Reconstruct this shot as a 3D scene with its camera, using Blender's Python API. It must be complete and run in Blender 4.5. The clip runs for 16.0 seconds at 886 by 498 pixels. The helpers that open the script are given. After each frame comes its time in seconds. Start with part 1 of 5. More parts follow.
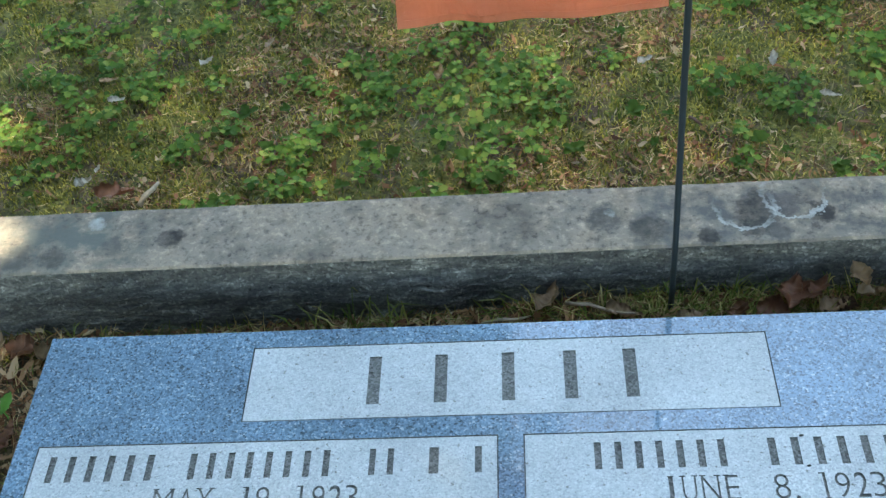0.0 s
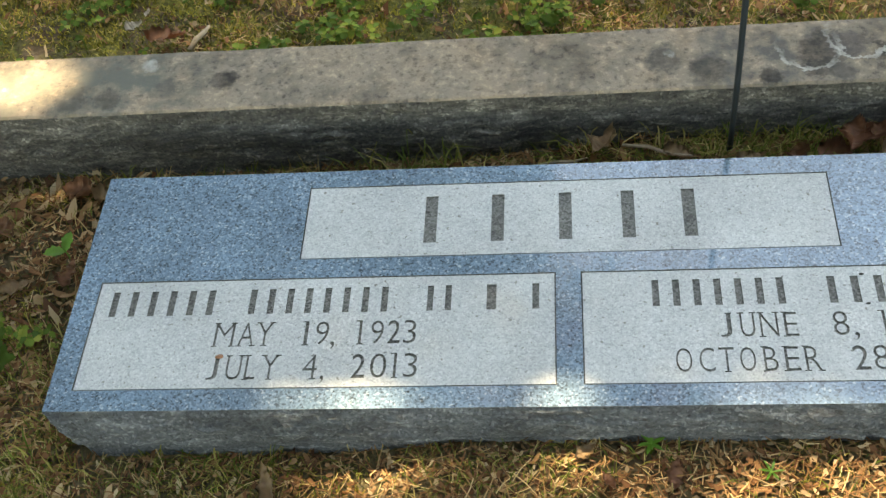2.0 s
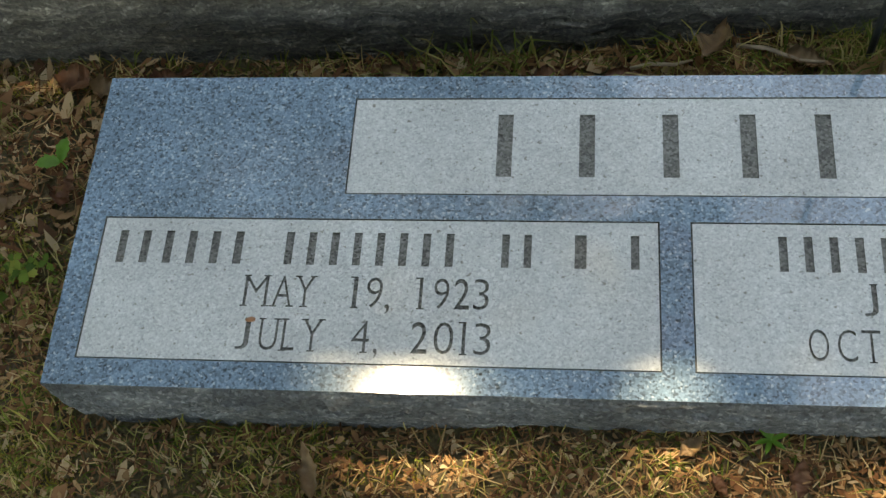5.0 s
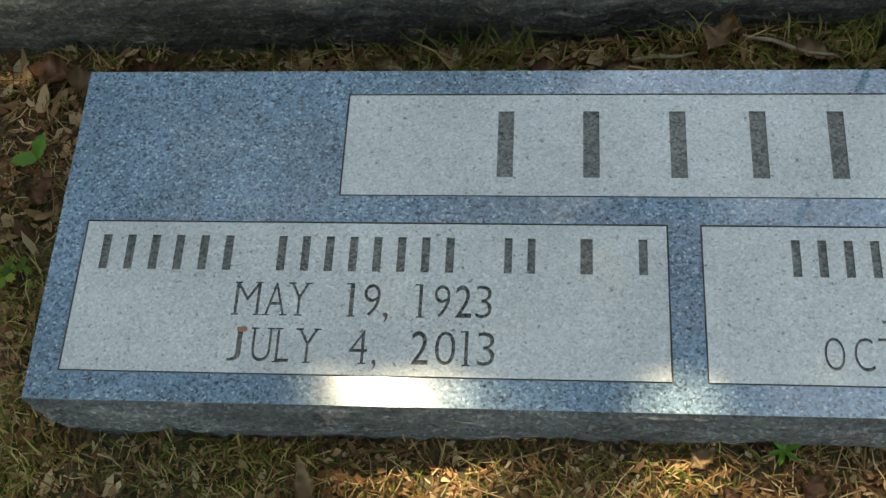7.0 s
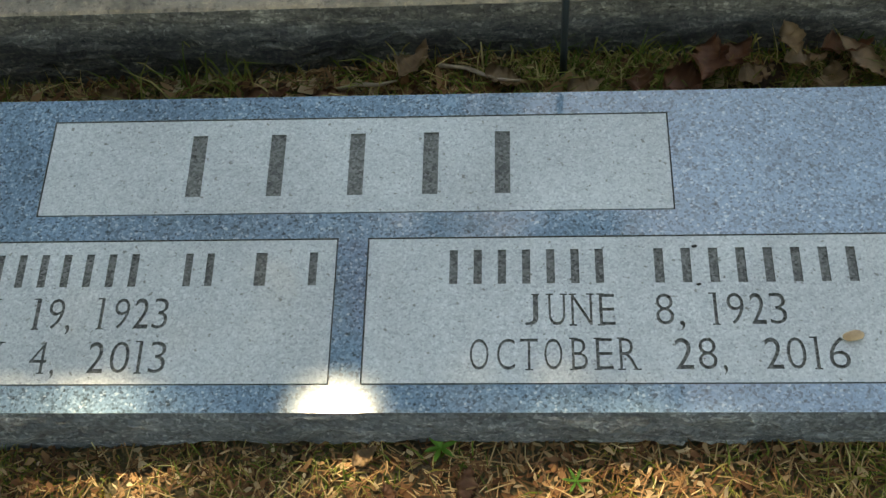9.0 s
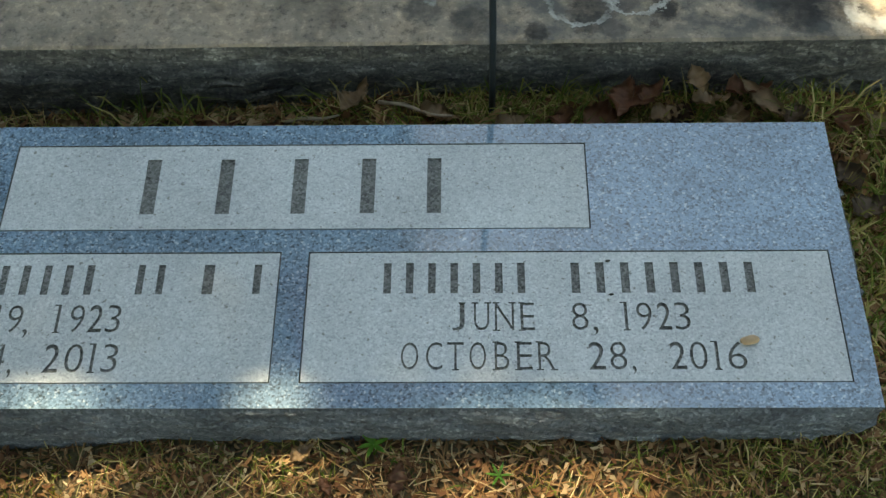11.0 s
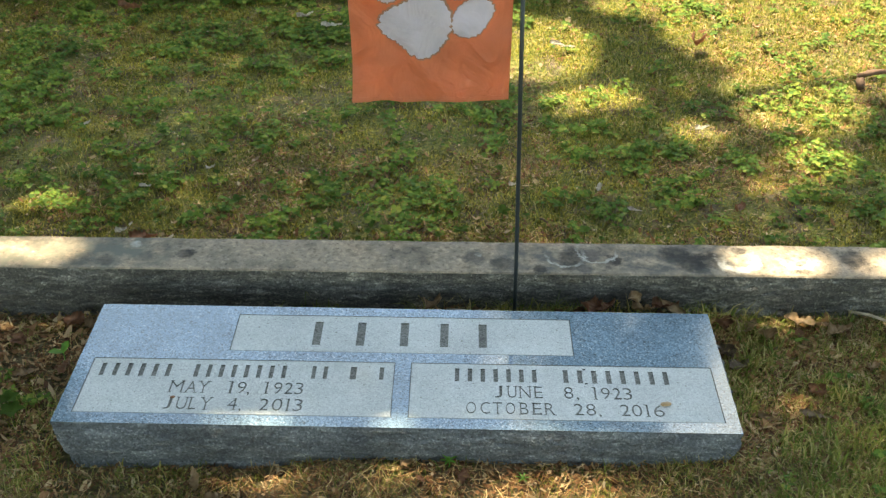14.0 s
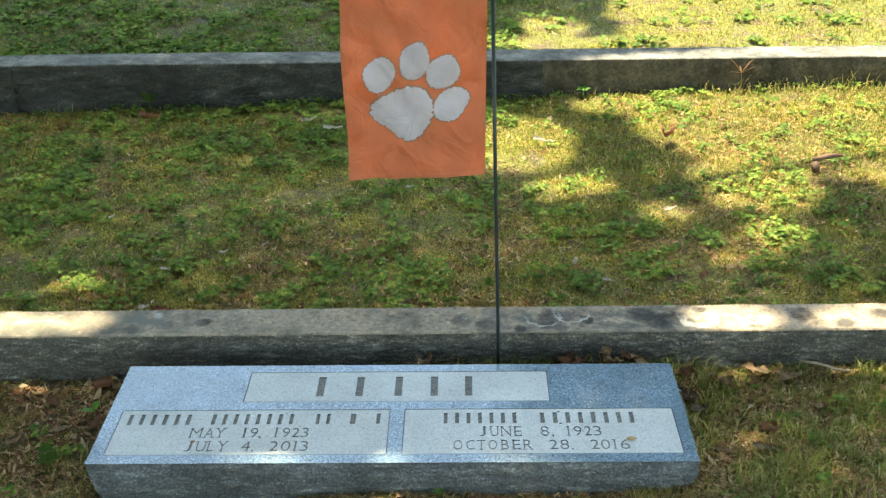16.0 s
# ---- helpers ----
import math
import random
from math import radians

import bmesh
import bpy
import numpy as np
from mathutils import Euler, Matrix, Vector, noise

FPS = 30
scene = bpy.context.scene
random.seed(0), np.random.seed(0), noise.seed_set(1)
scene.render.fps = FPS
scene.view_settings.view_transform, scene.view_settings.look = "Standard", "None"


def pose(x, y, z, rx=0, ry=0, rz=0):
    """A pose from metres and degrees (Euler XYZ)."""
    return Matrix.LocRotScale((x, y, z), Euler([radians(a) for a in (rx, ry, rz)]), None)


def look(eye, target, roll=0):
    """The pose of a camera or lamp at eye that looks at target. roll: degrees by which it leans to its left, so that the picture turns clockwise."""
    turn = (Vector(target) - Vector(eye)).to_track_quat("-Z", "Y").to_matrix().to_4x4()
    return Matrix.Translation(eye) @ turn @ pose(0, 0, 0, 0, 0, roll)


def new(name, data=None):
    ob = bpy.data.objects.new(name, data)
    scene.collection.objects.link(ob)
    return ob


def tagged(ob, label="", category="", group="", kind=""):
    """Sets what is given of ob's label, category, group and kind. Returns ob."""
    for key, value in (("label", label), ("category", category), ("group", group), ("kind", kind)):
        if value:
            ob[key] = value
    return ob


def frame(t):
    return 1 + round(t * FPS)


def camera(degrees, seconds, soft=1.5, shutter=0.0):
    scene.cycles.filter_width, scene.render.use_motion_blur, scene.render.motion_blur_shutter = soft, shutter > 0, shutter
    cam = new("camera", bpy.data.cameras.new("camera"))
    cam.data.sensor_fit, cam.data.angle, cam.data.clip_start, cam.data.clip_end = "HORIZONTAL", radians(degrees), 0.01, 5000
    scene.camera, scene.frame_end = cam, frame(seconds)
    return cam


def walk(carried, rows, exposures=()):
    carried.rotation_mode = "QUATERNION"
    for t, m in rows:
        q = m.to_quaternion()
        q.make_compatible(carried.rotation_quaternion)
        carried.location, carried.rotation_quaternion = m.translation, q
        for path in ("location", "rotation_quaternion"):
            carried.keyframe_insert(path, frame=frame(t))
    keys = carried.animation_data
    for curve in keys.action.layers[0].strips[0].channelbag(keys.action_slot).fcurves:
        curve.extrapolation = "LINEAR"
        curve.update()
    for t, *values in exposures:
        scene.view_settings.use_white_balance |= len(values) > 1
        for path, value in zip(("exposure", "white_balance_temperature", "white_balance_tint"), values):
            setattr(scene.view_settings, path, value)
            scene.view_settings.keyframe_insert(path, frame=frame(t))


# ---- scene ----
cam = camera(41.6, 16.0, soft=1.4)
PATH = [
    (0, (0.042, -0.821, 1.239), (-0.114, 0.578, -0.181), -6.8),
    (0.5, (0.025, -0.836, 1.23), (-0.163, 0.495, -0.251), -7.8),
    (1, (0.019, -0.847, 1.22), (-0.192, 0.449, -0.288), -9.0),
    (1.5, (0.02, -0.853, 1.214), (-0.202, 0.408, -0.323), -9.4),
    (2, (0.014, -0.848, 1.212), (-0.211, 0.382, -0.349), -9.6),
    (2.5, (0.031, -0.808, 1.19), (-0.219, 0.391, -0.391), -10.6),
    (3, (0.048, -0.733, 1.173), (-0.263, 0.397, -0.448), -11.2),
    (3.5, (0.035, -0.68, 1.159), (-0.303, 0.356, -0.518), -12.7),
    (4, (-0.009, -0.648, 1.139), (-0.318, 0.344, -0.57), -12.7),
    (4.5, (-0.052, -0.599, 1.121), (-0.315, 0.349, -0.621), -12.6),
    (7, (-0.118, -0.506, 1.083), (-0.307, 0.356, -0.712), -10.5),
    (7.5, (-0.083, -0.528, 1.1), (-0.222, 0.369, -0.682), -7.4),
    (8, (0.013, -0.534, 1.106), (-0.145, 0.352, -0.68), -9.4),
    (8.5, (0.113, -0.543, 1.108), (-0.031, 0.378, -0.661), -8.5),
    (9, (0.168, -0.562, 1.108), (0.045, 0.383, -0.651), -7.1),
    (11.5, (0.193, -0.782, 1.204), (0.173, 0.402, -0.408), -1.1),
    (12, (0.155, -0.999, 1.284), (0.153, 0.343, -0.199), -0.7),
    (12.5, (0.146, -1.178, 1.331), (0.123, 0.309, -0.007), -0.5),
    (13, (0.156, -1.396, 1.373), (0.076, 0.183, 0.149), -0.4),
    (13.5, (0.148, -1.556, 1.413), (0.082, 0.094, 0.286), -0.0),
    (14, (0.103, -1.749, 1.438), (0.079, -0.056, 0.373), 0.5),
    (14.5, (0.154, -1.894, 1.455), (0.091, -0.146, 0.484), -0.5),
    (15, (0.206, -1.99, 1.481), (0.125, -0.23, 0.534), 0.2),
    (15.5, (0.179, -2.031, 1.491), (0.121, -0.24, 0.603), -0.5),
    (16, (0.152, -2.062, 1.483), (0.113, -0.271, 0.595), -1.0),
]
walk(cam, [(t, look(eye, target, roll)) for t, eye, target, roll in PATH],
     [(0, 2.76, 7100, 0), (0.5, 2.83, 8700, 2), (1, 2.90, 9800, 4), (1.5, 2.80, 10200, 6), (3.5, 2.44, 10400, 8), (4.5, 2.26, 10400, 8), (7, 2.14, 9800, 4), (9, 2.11, 9800, 4),
      (11.5, 1.94, 8900, 0), (12.5, 2.0, 8900, 0), (13, 2.14, 8900, 1), (14.5, 2.48, 9000, 2), (16, 2.51, 8550, -1)])

# ---- world, sun, exposure ----
SUN = Vector((-0.15, 0.33, 0.93)).normalized()
world = bpy.data.worlds.new("sky")
scene.world = world
world.use_nodes = True
wn, wl = world.node_tree.nodes, world.node_tree.links
wn.clear()
w_out = wn.new("ShaderNodeOutputWorld")
w_bg = wn.new("ShaderNodeBackground")
w_sky = wn.new("ShaderNodeTexSky")
w_sky.sky_type = 'NISHITA'
w_sky.sun_disc = False
w_sky.ozone_density = 1.2
w_sky.dust_density = 0.5
w_sky.sun_elevation = math.asin(SUN.z)
w_sky.sun_rotation = math.atan2(SUN.x, SUN.y)
w_co = wn.new("ShaderNodeTexCoord")
w_cloud = wn.new("ShaderNodeTexNoise")
w_cloud.inputs["Scale"].default_value = 5.0
w_cloud.inputs["Detail"].default_value = 7
w_cloud.inputs["Roughness"].default_value = 0.55
w_ramp = wn.new("ShaderNodeValToRGB")
w_ramp.color_ramp.elements[0].position = 0.70
w_ramp.color_ramp.elements[1].position = 0.80
# a bank of cumulus stands low over the far side of the lawn
w_dot = wn.new("ShaderNodeVectorMath")
w_dot.operation = 'DOT_PRODUCT'
w_dot.inputs[1].default_value = Vector((0.18, 0.77, 0.61)).normalized()
w_bank = wn.new("ShaderNodeMapRange")
w_bank.interpolation_type = 'SMOOTHSTEP'
w_bank.inputs["From Min"].default_value = math.cos(radians(11))
w_bank.inputs["From Max"].default_value = math.cos(radians(3))
w_bank.inputs["To Max"].default_value = 0.32
w_sum = wn.new("ShaderNodeMath")
w_mix = wn.new("ShaderNodeMix")
w_mix.data_type = 'RGBA'
w_mix.inputs["B"].default_value = (7.4, 7.9, 8.7, 1)
w_map = wn.new("ShaderNodeMapping")
w_map.inputs["Location"].default_value = (0.35, 0.1, 0.0)
wl.new(w_co.outputs["Generated"], w_map.inputs["Vector"])
wl.new(w_map.outputs["Vector"], w_cloud.inputs["Vector"])
wl.new(w_co.outputs["Generated"], w_dot.inputs[0])
wl.new(w_dot.outputs["Value"], w_bank.inputs["Value"])
wl.new(w_cloud.outputs["Fac"], w_sum.inputs[0])
wl.new(w_bank.outputs["Result"], w_sum.inputs[1])
wl.new(w_sum.outputs["Value"], w_ramp.inputs["Fac"])
wl.new(w_ramp.outputs["Color"], w_mix.inputs["Factor"])
wl.new(w_sky.outputs["Color"], w_mix.inputs["A"])
wl.new(w_mix.outputs["Result"], w_bg.inputs["Color"])
w_bg.inputs["Strength"].default_value = 0.15
wl.new(w_bg.outputs["Background"], w_out.inputs["Surface"])

sun = new("sun", bpy.data.lights.new("sun", 'SUN'))
sun.data.energy = 3.9
sun.data.angle = radians(0.53)
sun.data.color = (1.0, 0.95, 0.86)
sun.matrix_world = look(SUN * 20, (0, 0, 0))


# ---- helpers of this scene ----
def part(name, bm, material, parent=None, label="", smooth=False):
    """One bmesh as one mesh object, under a thing or a part."""
    me = bpy.data.meshes.new(name)
    bm.to_mesh(me)
    bm.free()
    return link(name, me, material, parent, label, smooth)


def link(name, me, material, parent=None, label="", smooth=False):
    for m in (material if isinstance(material, (list, tuple)) else [material]):
        me.materials.append(m)
    if smooth:
        me.polygons.foreach_set("use_smooth", [True] * len(me.polygons))
    ob = new(name, me)
    ob.parent = parent
    if label:
        ob["label"] = label
    return ob


def soup(name, verts, tris, material, parent=None, smooth=False):
    """A mesh from arrays of vertices and triangles."""
    me = bpy.data.meshes.new(name)
    verts, tris = np.asarray(verts, np.float32), np.asarray(tris, np.int32)
    me.vertices.add(len(verts))
    me.vertices.foreach_set("co", verts.ravel())
    me.loops.add(tris.size)
    me.loops.foreach_set("vertex_index", tris.ravel())
    me.polygons.add(len(tris))
    me.polygons.foreach_set("loop_start", np.arange(0, tris.size, tris.shape[1], dtype=np.int32))
    me.update(calc_edges=True)
    me.validate()
    return link(name, me, material, parent, smooth=smooth)


def box(bm, lo, hi):
    ret = bmesh.ops.create_cube(bm, size=1)
    for v in ret["verts"]:
        v.co = Vector([lo[i] + (v.co[i] + 0.5) * (hi[i] - lo[i]) for i in range(3)])
    return ret["verts"]


RNG = np.random.default_rng(11)
LATTICE = RNG.random((8, 64, 64))


def field(x, y, size, k=0):
    """Smooth value noise, 0 to 1, with blobs of about that size in metres."""
    g = LATTICE[k % 8]
    u, v = np.asarray(x) / size + 17.3 * k, np.asarray(y) / size + 9.1 * k
    i, j = np.floor(u).astype(int), np.floor(v).astype(int)
    a, b = u - i, v - j
    a, b = a * a * (3 - 2 * a), b * b * (3 - 2 * b)
    i, j, i1, j1 = i % 64, j % 64, (i + 1) % 64, (j + 1) % 64
    return (g[i, j] * (1 - a) + g[i1, j] * a) * (1 - b) + (g[i, j1] * (1 - a) + g[i1, j1] * a) * b


def step(a, b, x):
    s = np.clip((np.asarray(x, float) - a) / (b - a), 0, 1)
    return s * s * (3 - 2 * s)


KERB_Y, KERB_D, KERB_Z = 0.291, 0.122, 0.098     # front kerb
REAR_Y, REAR_D, REAR_Z = 2.20, 0.14, 0.163       # rear kerb


def ground_z(x, y):
    """Height of the soil: the plot of the stone, the lawn behind the kerb, the terrace behind the rear kerb."""
    x, y = np.asarray(x, float), np.asarray(y, float)
    near = -0.022 + 0.026 * step(-0.55, 0.15, x) * step(0.1, -0.2, y) + 0.022 * step(0.5, 0.9, x) + 0.028 * step(0.165, 0.20, y) * step(-0.3, 0.1, x) * step(0.75, 0.6, x)
    lawn = -0.008 + 0.012 * (y - 0.8) + 0.024 * np.clip(x, -2, 3) * step(0.5, 2.1, y)
    high = 0.115 + 0.02 * np.clip(y - 2.3, 0, 30)
    z = near + (lawn - near) * step(0.30, 0.40, y)
    z = z + (high - z) * step(2.22, 2.32, y)
    return z + 0.018 * (field(x, y, 0.22, 1) - 0.5) + 0.008 * (field(x, y, 0.05, 2) - 0.5)


# ---- materials ----
def material(name):
    m = bpy.data.materials.new(name)
    m.use_nodes = True
    nt = m.node_tree
    return m, nt, nt.nodes["Principled BSDF"]


def noise_node(nt, scale, detail=4.0, rough=0.55, space="Object"):
    co = nt.nodes.new("ShaderNodeTexCoord")
    n = nt.nodes.new("ShaderNodeTexNoise")
    n.inputs["Scale"].default_value = scale
    n.inputs["Detail"].default_value = detail
    n.inputs["Roughness"].default_value = rough
    nt.links.new(co.outputs[space], n.inputs["Vector"])
    return n


def ramp(nt, src, stops):
    r = nt.nodes.new("ShaderNodeValToRGB")
    while len(r.color_ramp.elements) < len(stops):
        r.color_ramp.elements.new(0.5)
    for e, (p, c) in zip(r.color_ramp.elements, stops):
        e.position = p
        e.color = (*c, 1) if len(c) == 3 else c
    nt.links.new(src, r.inputs["Fac"])
    return r


def blend(nt, fac, a, b, mode='MIX'):
    m = nt.nodes.new("ShaderNodeMix")
    m.data_type = 'RGBA'
    m.blend_type = mode
    for sock, v in (("Factor", fac), ("A", a), ("B", b)):
        if isinstance(v, (int, float)):
            m.inputs[sock].default_value = v
        elif isinstance(v, tuple):
            m.inputs[sock].default_value = (*v, 1)
        else:
            nt.links.new(v, m.inputs[sock])
    return m.outputs["Result"]


def bump(nt, bsdf, src, strength, distance):
    b = nt.nodes.new("ShaderNodeBump")
    b.inputs["Strength"].default_value = strength
    b.inputs["Distance"].default_value = distance
    nt.links.new(src, b.inputs["Height"])
    nt.links.new(b.outputs["Normal"], bsdf.inputs["Normal"])


def granite(name, colours, gloss, grain=420.0, relief=0.0, mottling=0.25, chips=1.9, flake=(15, 18, 70)):
    """Speckled granite: crystal cells of a few millimetres, with a slow drift of tone."""
    m, nt, b = material(name)
    co = nt.nodes.new("ShaderNodeTexCoord")
    v = nt.nodes.new("ShaderNodeTexVoronoi")
    v.inputs["Scale"].default_value = grain
    nt.links.new(co.outputs["Object"], v.inputs["Vector"])
    sep = nt.nodes.new("ShaderNodeSeparateColor")
    nt.links.new(v.outputs["Color"], sep.inputs["Color"])
    r = ramp(nt, sep.outputs["Red"], colours)
    slow = noise_node(nt, 9, 4)
    tone = ramp(nt, slow.outputs["Fac"], [(0.3, (1 - mottling,) * 3), (0.7, (1 + mottling * 0.4,) * 3)])
    col = blend(nt, 1.0, r.outputs["Color"], tone.outputs["Color"], 'MULTIPLY')
    fleck = noise_node(nt, 420, 3)
    fl = ramp(nt, fleck.outputs["Fac"], [(0.34, (0.80, 0.80, 0.81)), (0.47, (1, 1, 1)), (0.60, (1, 1, 1)), (0.70, (1.15, 1.15, 1.14))])
    col = blend(nt, 1.0, col, fl.outputs["Color"], 'MULTIPLY')
    spot = noise_node(nt, 150, 3)
    sp = ramp(nt, spot.outputs["Fac"], [(0.63, (1, 1, 1)), (0.71, (0.45, 0.42, 0.38))])
    col = blend(nt, 1.0, col, sp.outputs["Color"], 'MULTIPLY')
    if relief:
        # split faces: long flat pale chips; colour also paints highlights on ridges, shade in hollows
        mp = nt.nodes.new("ShaderNodeMapping")
        mp.inputs["Scale"].default_value = flake
        mp.inputs["Rotation"].default_value = (0, 0.2, 0)
        nt.links.new(co.outputs["Object"], mp.inputs["Vector"])
        n = nt.nodes.new("ShaderNodeTexNoise")
        n.inputs["Scale"].default_value = 1.0
        n.inputs["Detail"].default_value = 7
        n.inputs["Roughness"].default_value = 0.68
        nt.links.new(mp.outputs["Vector"], n.inputs["Vector"])
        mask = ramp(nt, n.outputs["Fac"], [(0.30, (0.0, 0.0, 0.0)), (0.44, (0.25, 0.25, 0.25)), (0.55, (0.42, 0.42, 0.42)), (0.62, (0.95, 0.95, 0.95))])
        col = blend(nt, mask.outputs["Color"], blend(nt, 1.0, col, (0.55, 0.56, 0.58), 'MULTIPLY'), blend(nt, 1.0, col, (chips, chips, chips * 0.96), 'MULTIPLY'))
        bump(nt, b, n.outputs["Fac"], 1.0, relief)
    nt.links.new(col, b.inputs["Base Color"])
    b.inputs["Roughness"].default_value = gloss
    return m


polished = granite("polished_granite", [(0.0, (0.078, 0.102, 0.126)), (0.15, (0.12, 0.17, 0.215)), (0.5, (0.165, 0.247, 0.322)), (0.85, (0.205, 0.293, 0.375)), (0.95, (0.27, 0.355, 0.425)), (1.0, (0.40, 0.465, 0.51))], 0.055, 430)
polished.node_tree.nodes["Principled BSDF"].inputs["IOR"].default_value = 1.58
frosted = granite("frosted_granite", [(0.0, (0.36, 0.375, 0.375)), (0.25, (0.43, 0.445, 0.44)), (0.8, (0.48, 0.495, 0.485)), (1.0, (0.55, 0.56, 0.55))], 0.6, 430, mottling=0.16)
# stained stone inside cuts and grooves, its darkness also standing for their shade
shaded_cut_stone = granite("shaded_cut_granite", [(0.0, (0.09, 0.09, 0.082)), (0.5, (0.165, 0.165, 0.15)), (1.0, (0.24, 0.24, 0.22))], 0.8)
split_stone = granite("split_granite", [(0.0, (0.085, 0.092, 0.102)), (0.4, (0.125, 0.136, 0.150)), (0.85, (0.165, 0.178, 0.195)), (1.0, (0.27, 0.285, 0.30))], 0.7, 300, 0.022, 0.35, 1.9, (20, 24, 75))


def kerb_material(name, stains, dark, light, warm):
    """Weathered sawn granite with drifts of algae and lichen; stains: (x, y, radius, width, darkness) rings and spots,
    a few also painted half-shade.
    """
    m, nt, b = material(name)
    geo = nt.nodes.new("ShaderNodeNewGeometry")
    base = noise_node(nt, 7, 8, 0.62, "Object")
    col = ramp(nt, base.outputs["Fac"], [(0.28, dark), (0.5, light), (0.72, warm)]).outputs["Color"]
    rust = noise_node(nt, 18, 6, 0.68)
    col = blend(nt, ramp(nt, rust.outputs["Fac"], [(0.50, (0, 0, 0)), (0.66, (0.6, 0.6, 0.6))]).outputs["Color"], col, tuple(v * 1.15 for v in warm))
    fine = noise_node(nt, 95, 5, 0.7)
    col = blend(nt, 1.0, col, ramp(nt, fine.outputs["Fac"], [(0.34, (0.50, 0.50, 0.51)), (0.47, (1, 1, 1)), (0.55, (1.0, 0.99, 0.97)), (0.66, (1.5, 1.45, 1.36))]).outputs["Color"], 'MULTIPLY')
    blot = noise_node(nt, 22, 5, 0.6)
    col = blend(nt, 1.0, col, ramp(nt, blot.outputs["Fac"], [(0.34, (0.66, 0.66, 0.66)), (0.52, (1, 1, 1))]).outputs["Color"], 'MULTIPLY')
    rag = noise_node(nt, 38, 6, 0.7)
    patchy = ramp(nt, noise_node(nt, 21, 5, 0.62).outputs["Fac"], [(0.42, (0.0, 0.0, 0.0)), (0.60, (1, 1, 1))])
    for x, y, radius, width, shade in stains:
        d = nt.nodes.new("ShaderNodeVectorMath")
        d.operation = 'DISTANCE'
        flat = nt.nodes.new("ShaderNodeVectorMath")
        flat.operation = 'MULTIPLY'
        flat.inputs[1].default_value = (1, 1, 0)
        nt.links.new(geo.outputs["Position"], flat.inputs[0])
        nt.links.new(flat.outputs["Vector"], d.inputs[0])
        d.inputs[1].default_value = (x, y, 0)
        off = nt.nodes.new("ShaderNodeMath")
        off.operation = 'MULTIPLY_ADD'
        nt.links.new(rag.outputs["Fac"], off.inputs[0])
        off.inputs[1].default_value = 0.05
        off.inputs[2].default_value = -0.025 - radius
        add = nt.nodes.new("ShaderNodeMath")
        nt.links.new(d.outputs["Value"], add.inputs[0])
        nt.links.new(off.outputs["Value"], add.inputs[1])
        ab = nt.nodes.new("ShaderNodeMath")
        ab.operation = 'ABSOLUTE' if radius else 'ADD'
        ab.inputs[1].default_value = 0.0
        nt.links.new(add.outputs["Value"], ab.inputs[0])
        mask = nt.nodes.new("ShaderNodeMapRange")
        mask.interpolation_type = 'SMOOTHSTEP'
        mask.inputs["From Min"].default_value = width
        mask.inputs["From Max"].default_value = width * (0.45 if width < 0.06 else 0.3)
        mask.inputs["To Max"].default_value = 0.95 if width > 0.018 else 0.65
        nt.links.new(ab.outputs["Value"], mask.inputs["Value"])
        fray = nt.nodes.new("ShaderNodeMath")
        fray.operation = 'MULTIPLY'
        nt.links.new(mask.outputs["Result"], fray.inputs[0])
        if 0.018 < width < 0.1:
            nt.links.new(ramp(nt, rust.outputs["Fac"], [(0.34, (0.35, 0.35, 0.35)), (0.58, (0.97, 0.97, 0.97))]).outputs["Color"], fray.inputs[1])
        elif radius:
            # a lichen ring, open on the far side
            fall = nt.nodes.new("ShaderNodeSeparateXYZ")
            nt.links.new(geo.outputs["Position"], fall.inputs["Vector"])
            wave = nt.nodes.new("ShaderNodeMath")
            wave.operation = 'MULTIPLY_ADD'
            nt.links.new(rag.outputs["Fac"], wave.inputs[0])
            wave.inputs[1].default_value = 0.16
            nt.links.new(fall.outputs["Y"], wave.inputs[2])
            side = nt.nodes.new("ShaderNodeMapRange")
            side.inputs["From Min"].default_value = y + 0.08 + radius * 0.7
            side.inputs["From Max"].default_value = y + 0.08 - radius * 0.5
            nt.links.new(wave.outputs["Value"], side.inputs["Value"])
            worn = nt.nodes.new("ShaderNodeMath")
            worn.operation = 'MULTIPLY'
            nt.links.new(side.outputs["Result"], worn.inputs[0])
            nt.links.new(ramp(nt, blot.outputs["Fac"], [(0.36, (0.15, 0.15, 0.15)), (0.56, (1, 1, 1))]).outputs["Color"], worn.inputs[1])
            nt.links.new(worn.outputs["Value"], fray.inputs[1])
        else:
            nt.links.new(patchy.outputs["Color"], fray.inputs[1])
        col = blend(nt, fray.outputs["Value"], col, shade)
    nt.links.new(col, b.inputs["Base Color"])
    b.inputs["Roughness"].default_value = 0.9
    b.inputs["Specular IOR Level"].default_value = 0.25
    n = noise_node(nt, 120, 6, 0.6)
    bump(nt, b, n.outputs["Fac"], 0.35, 0.004)
    return m


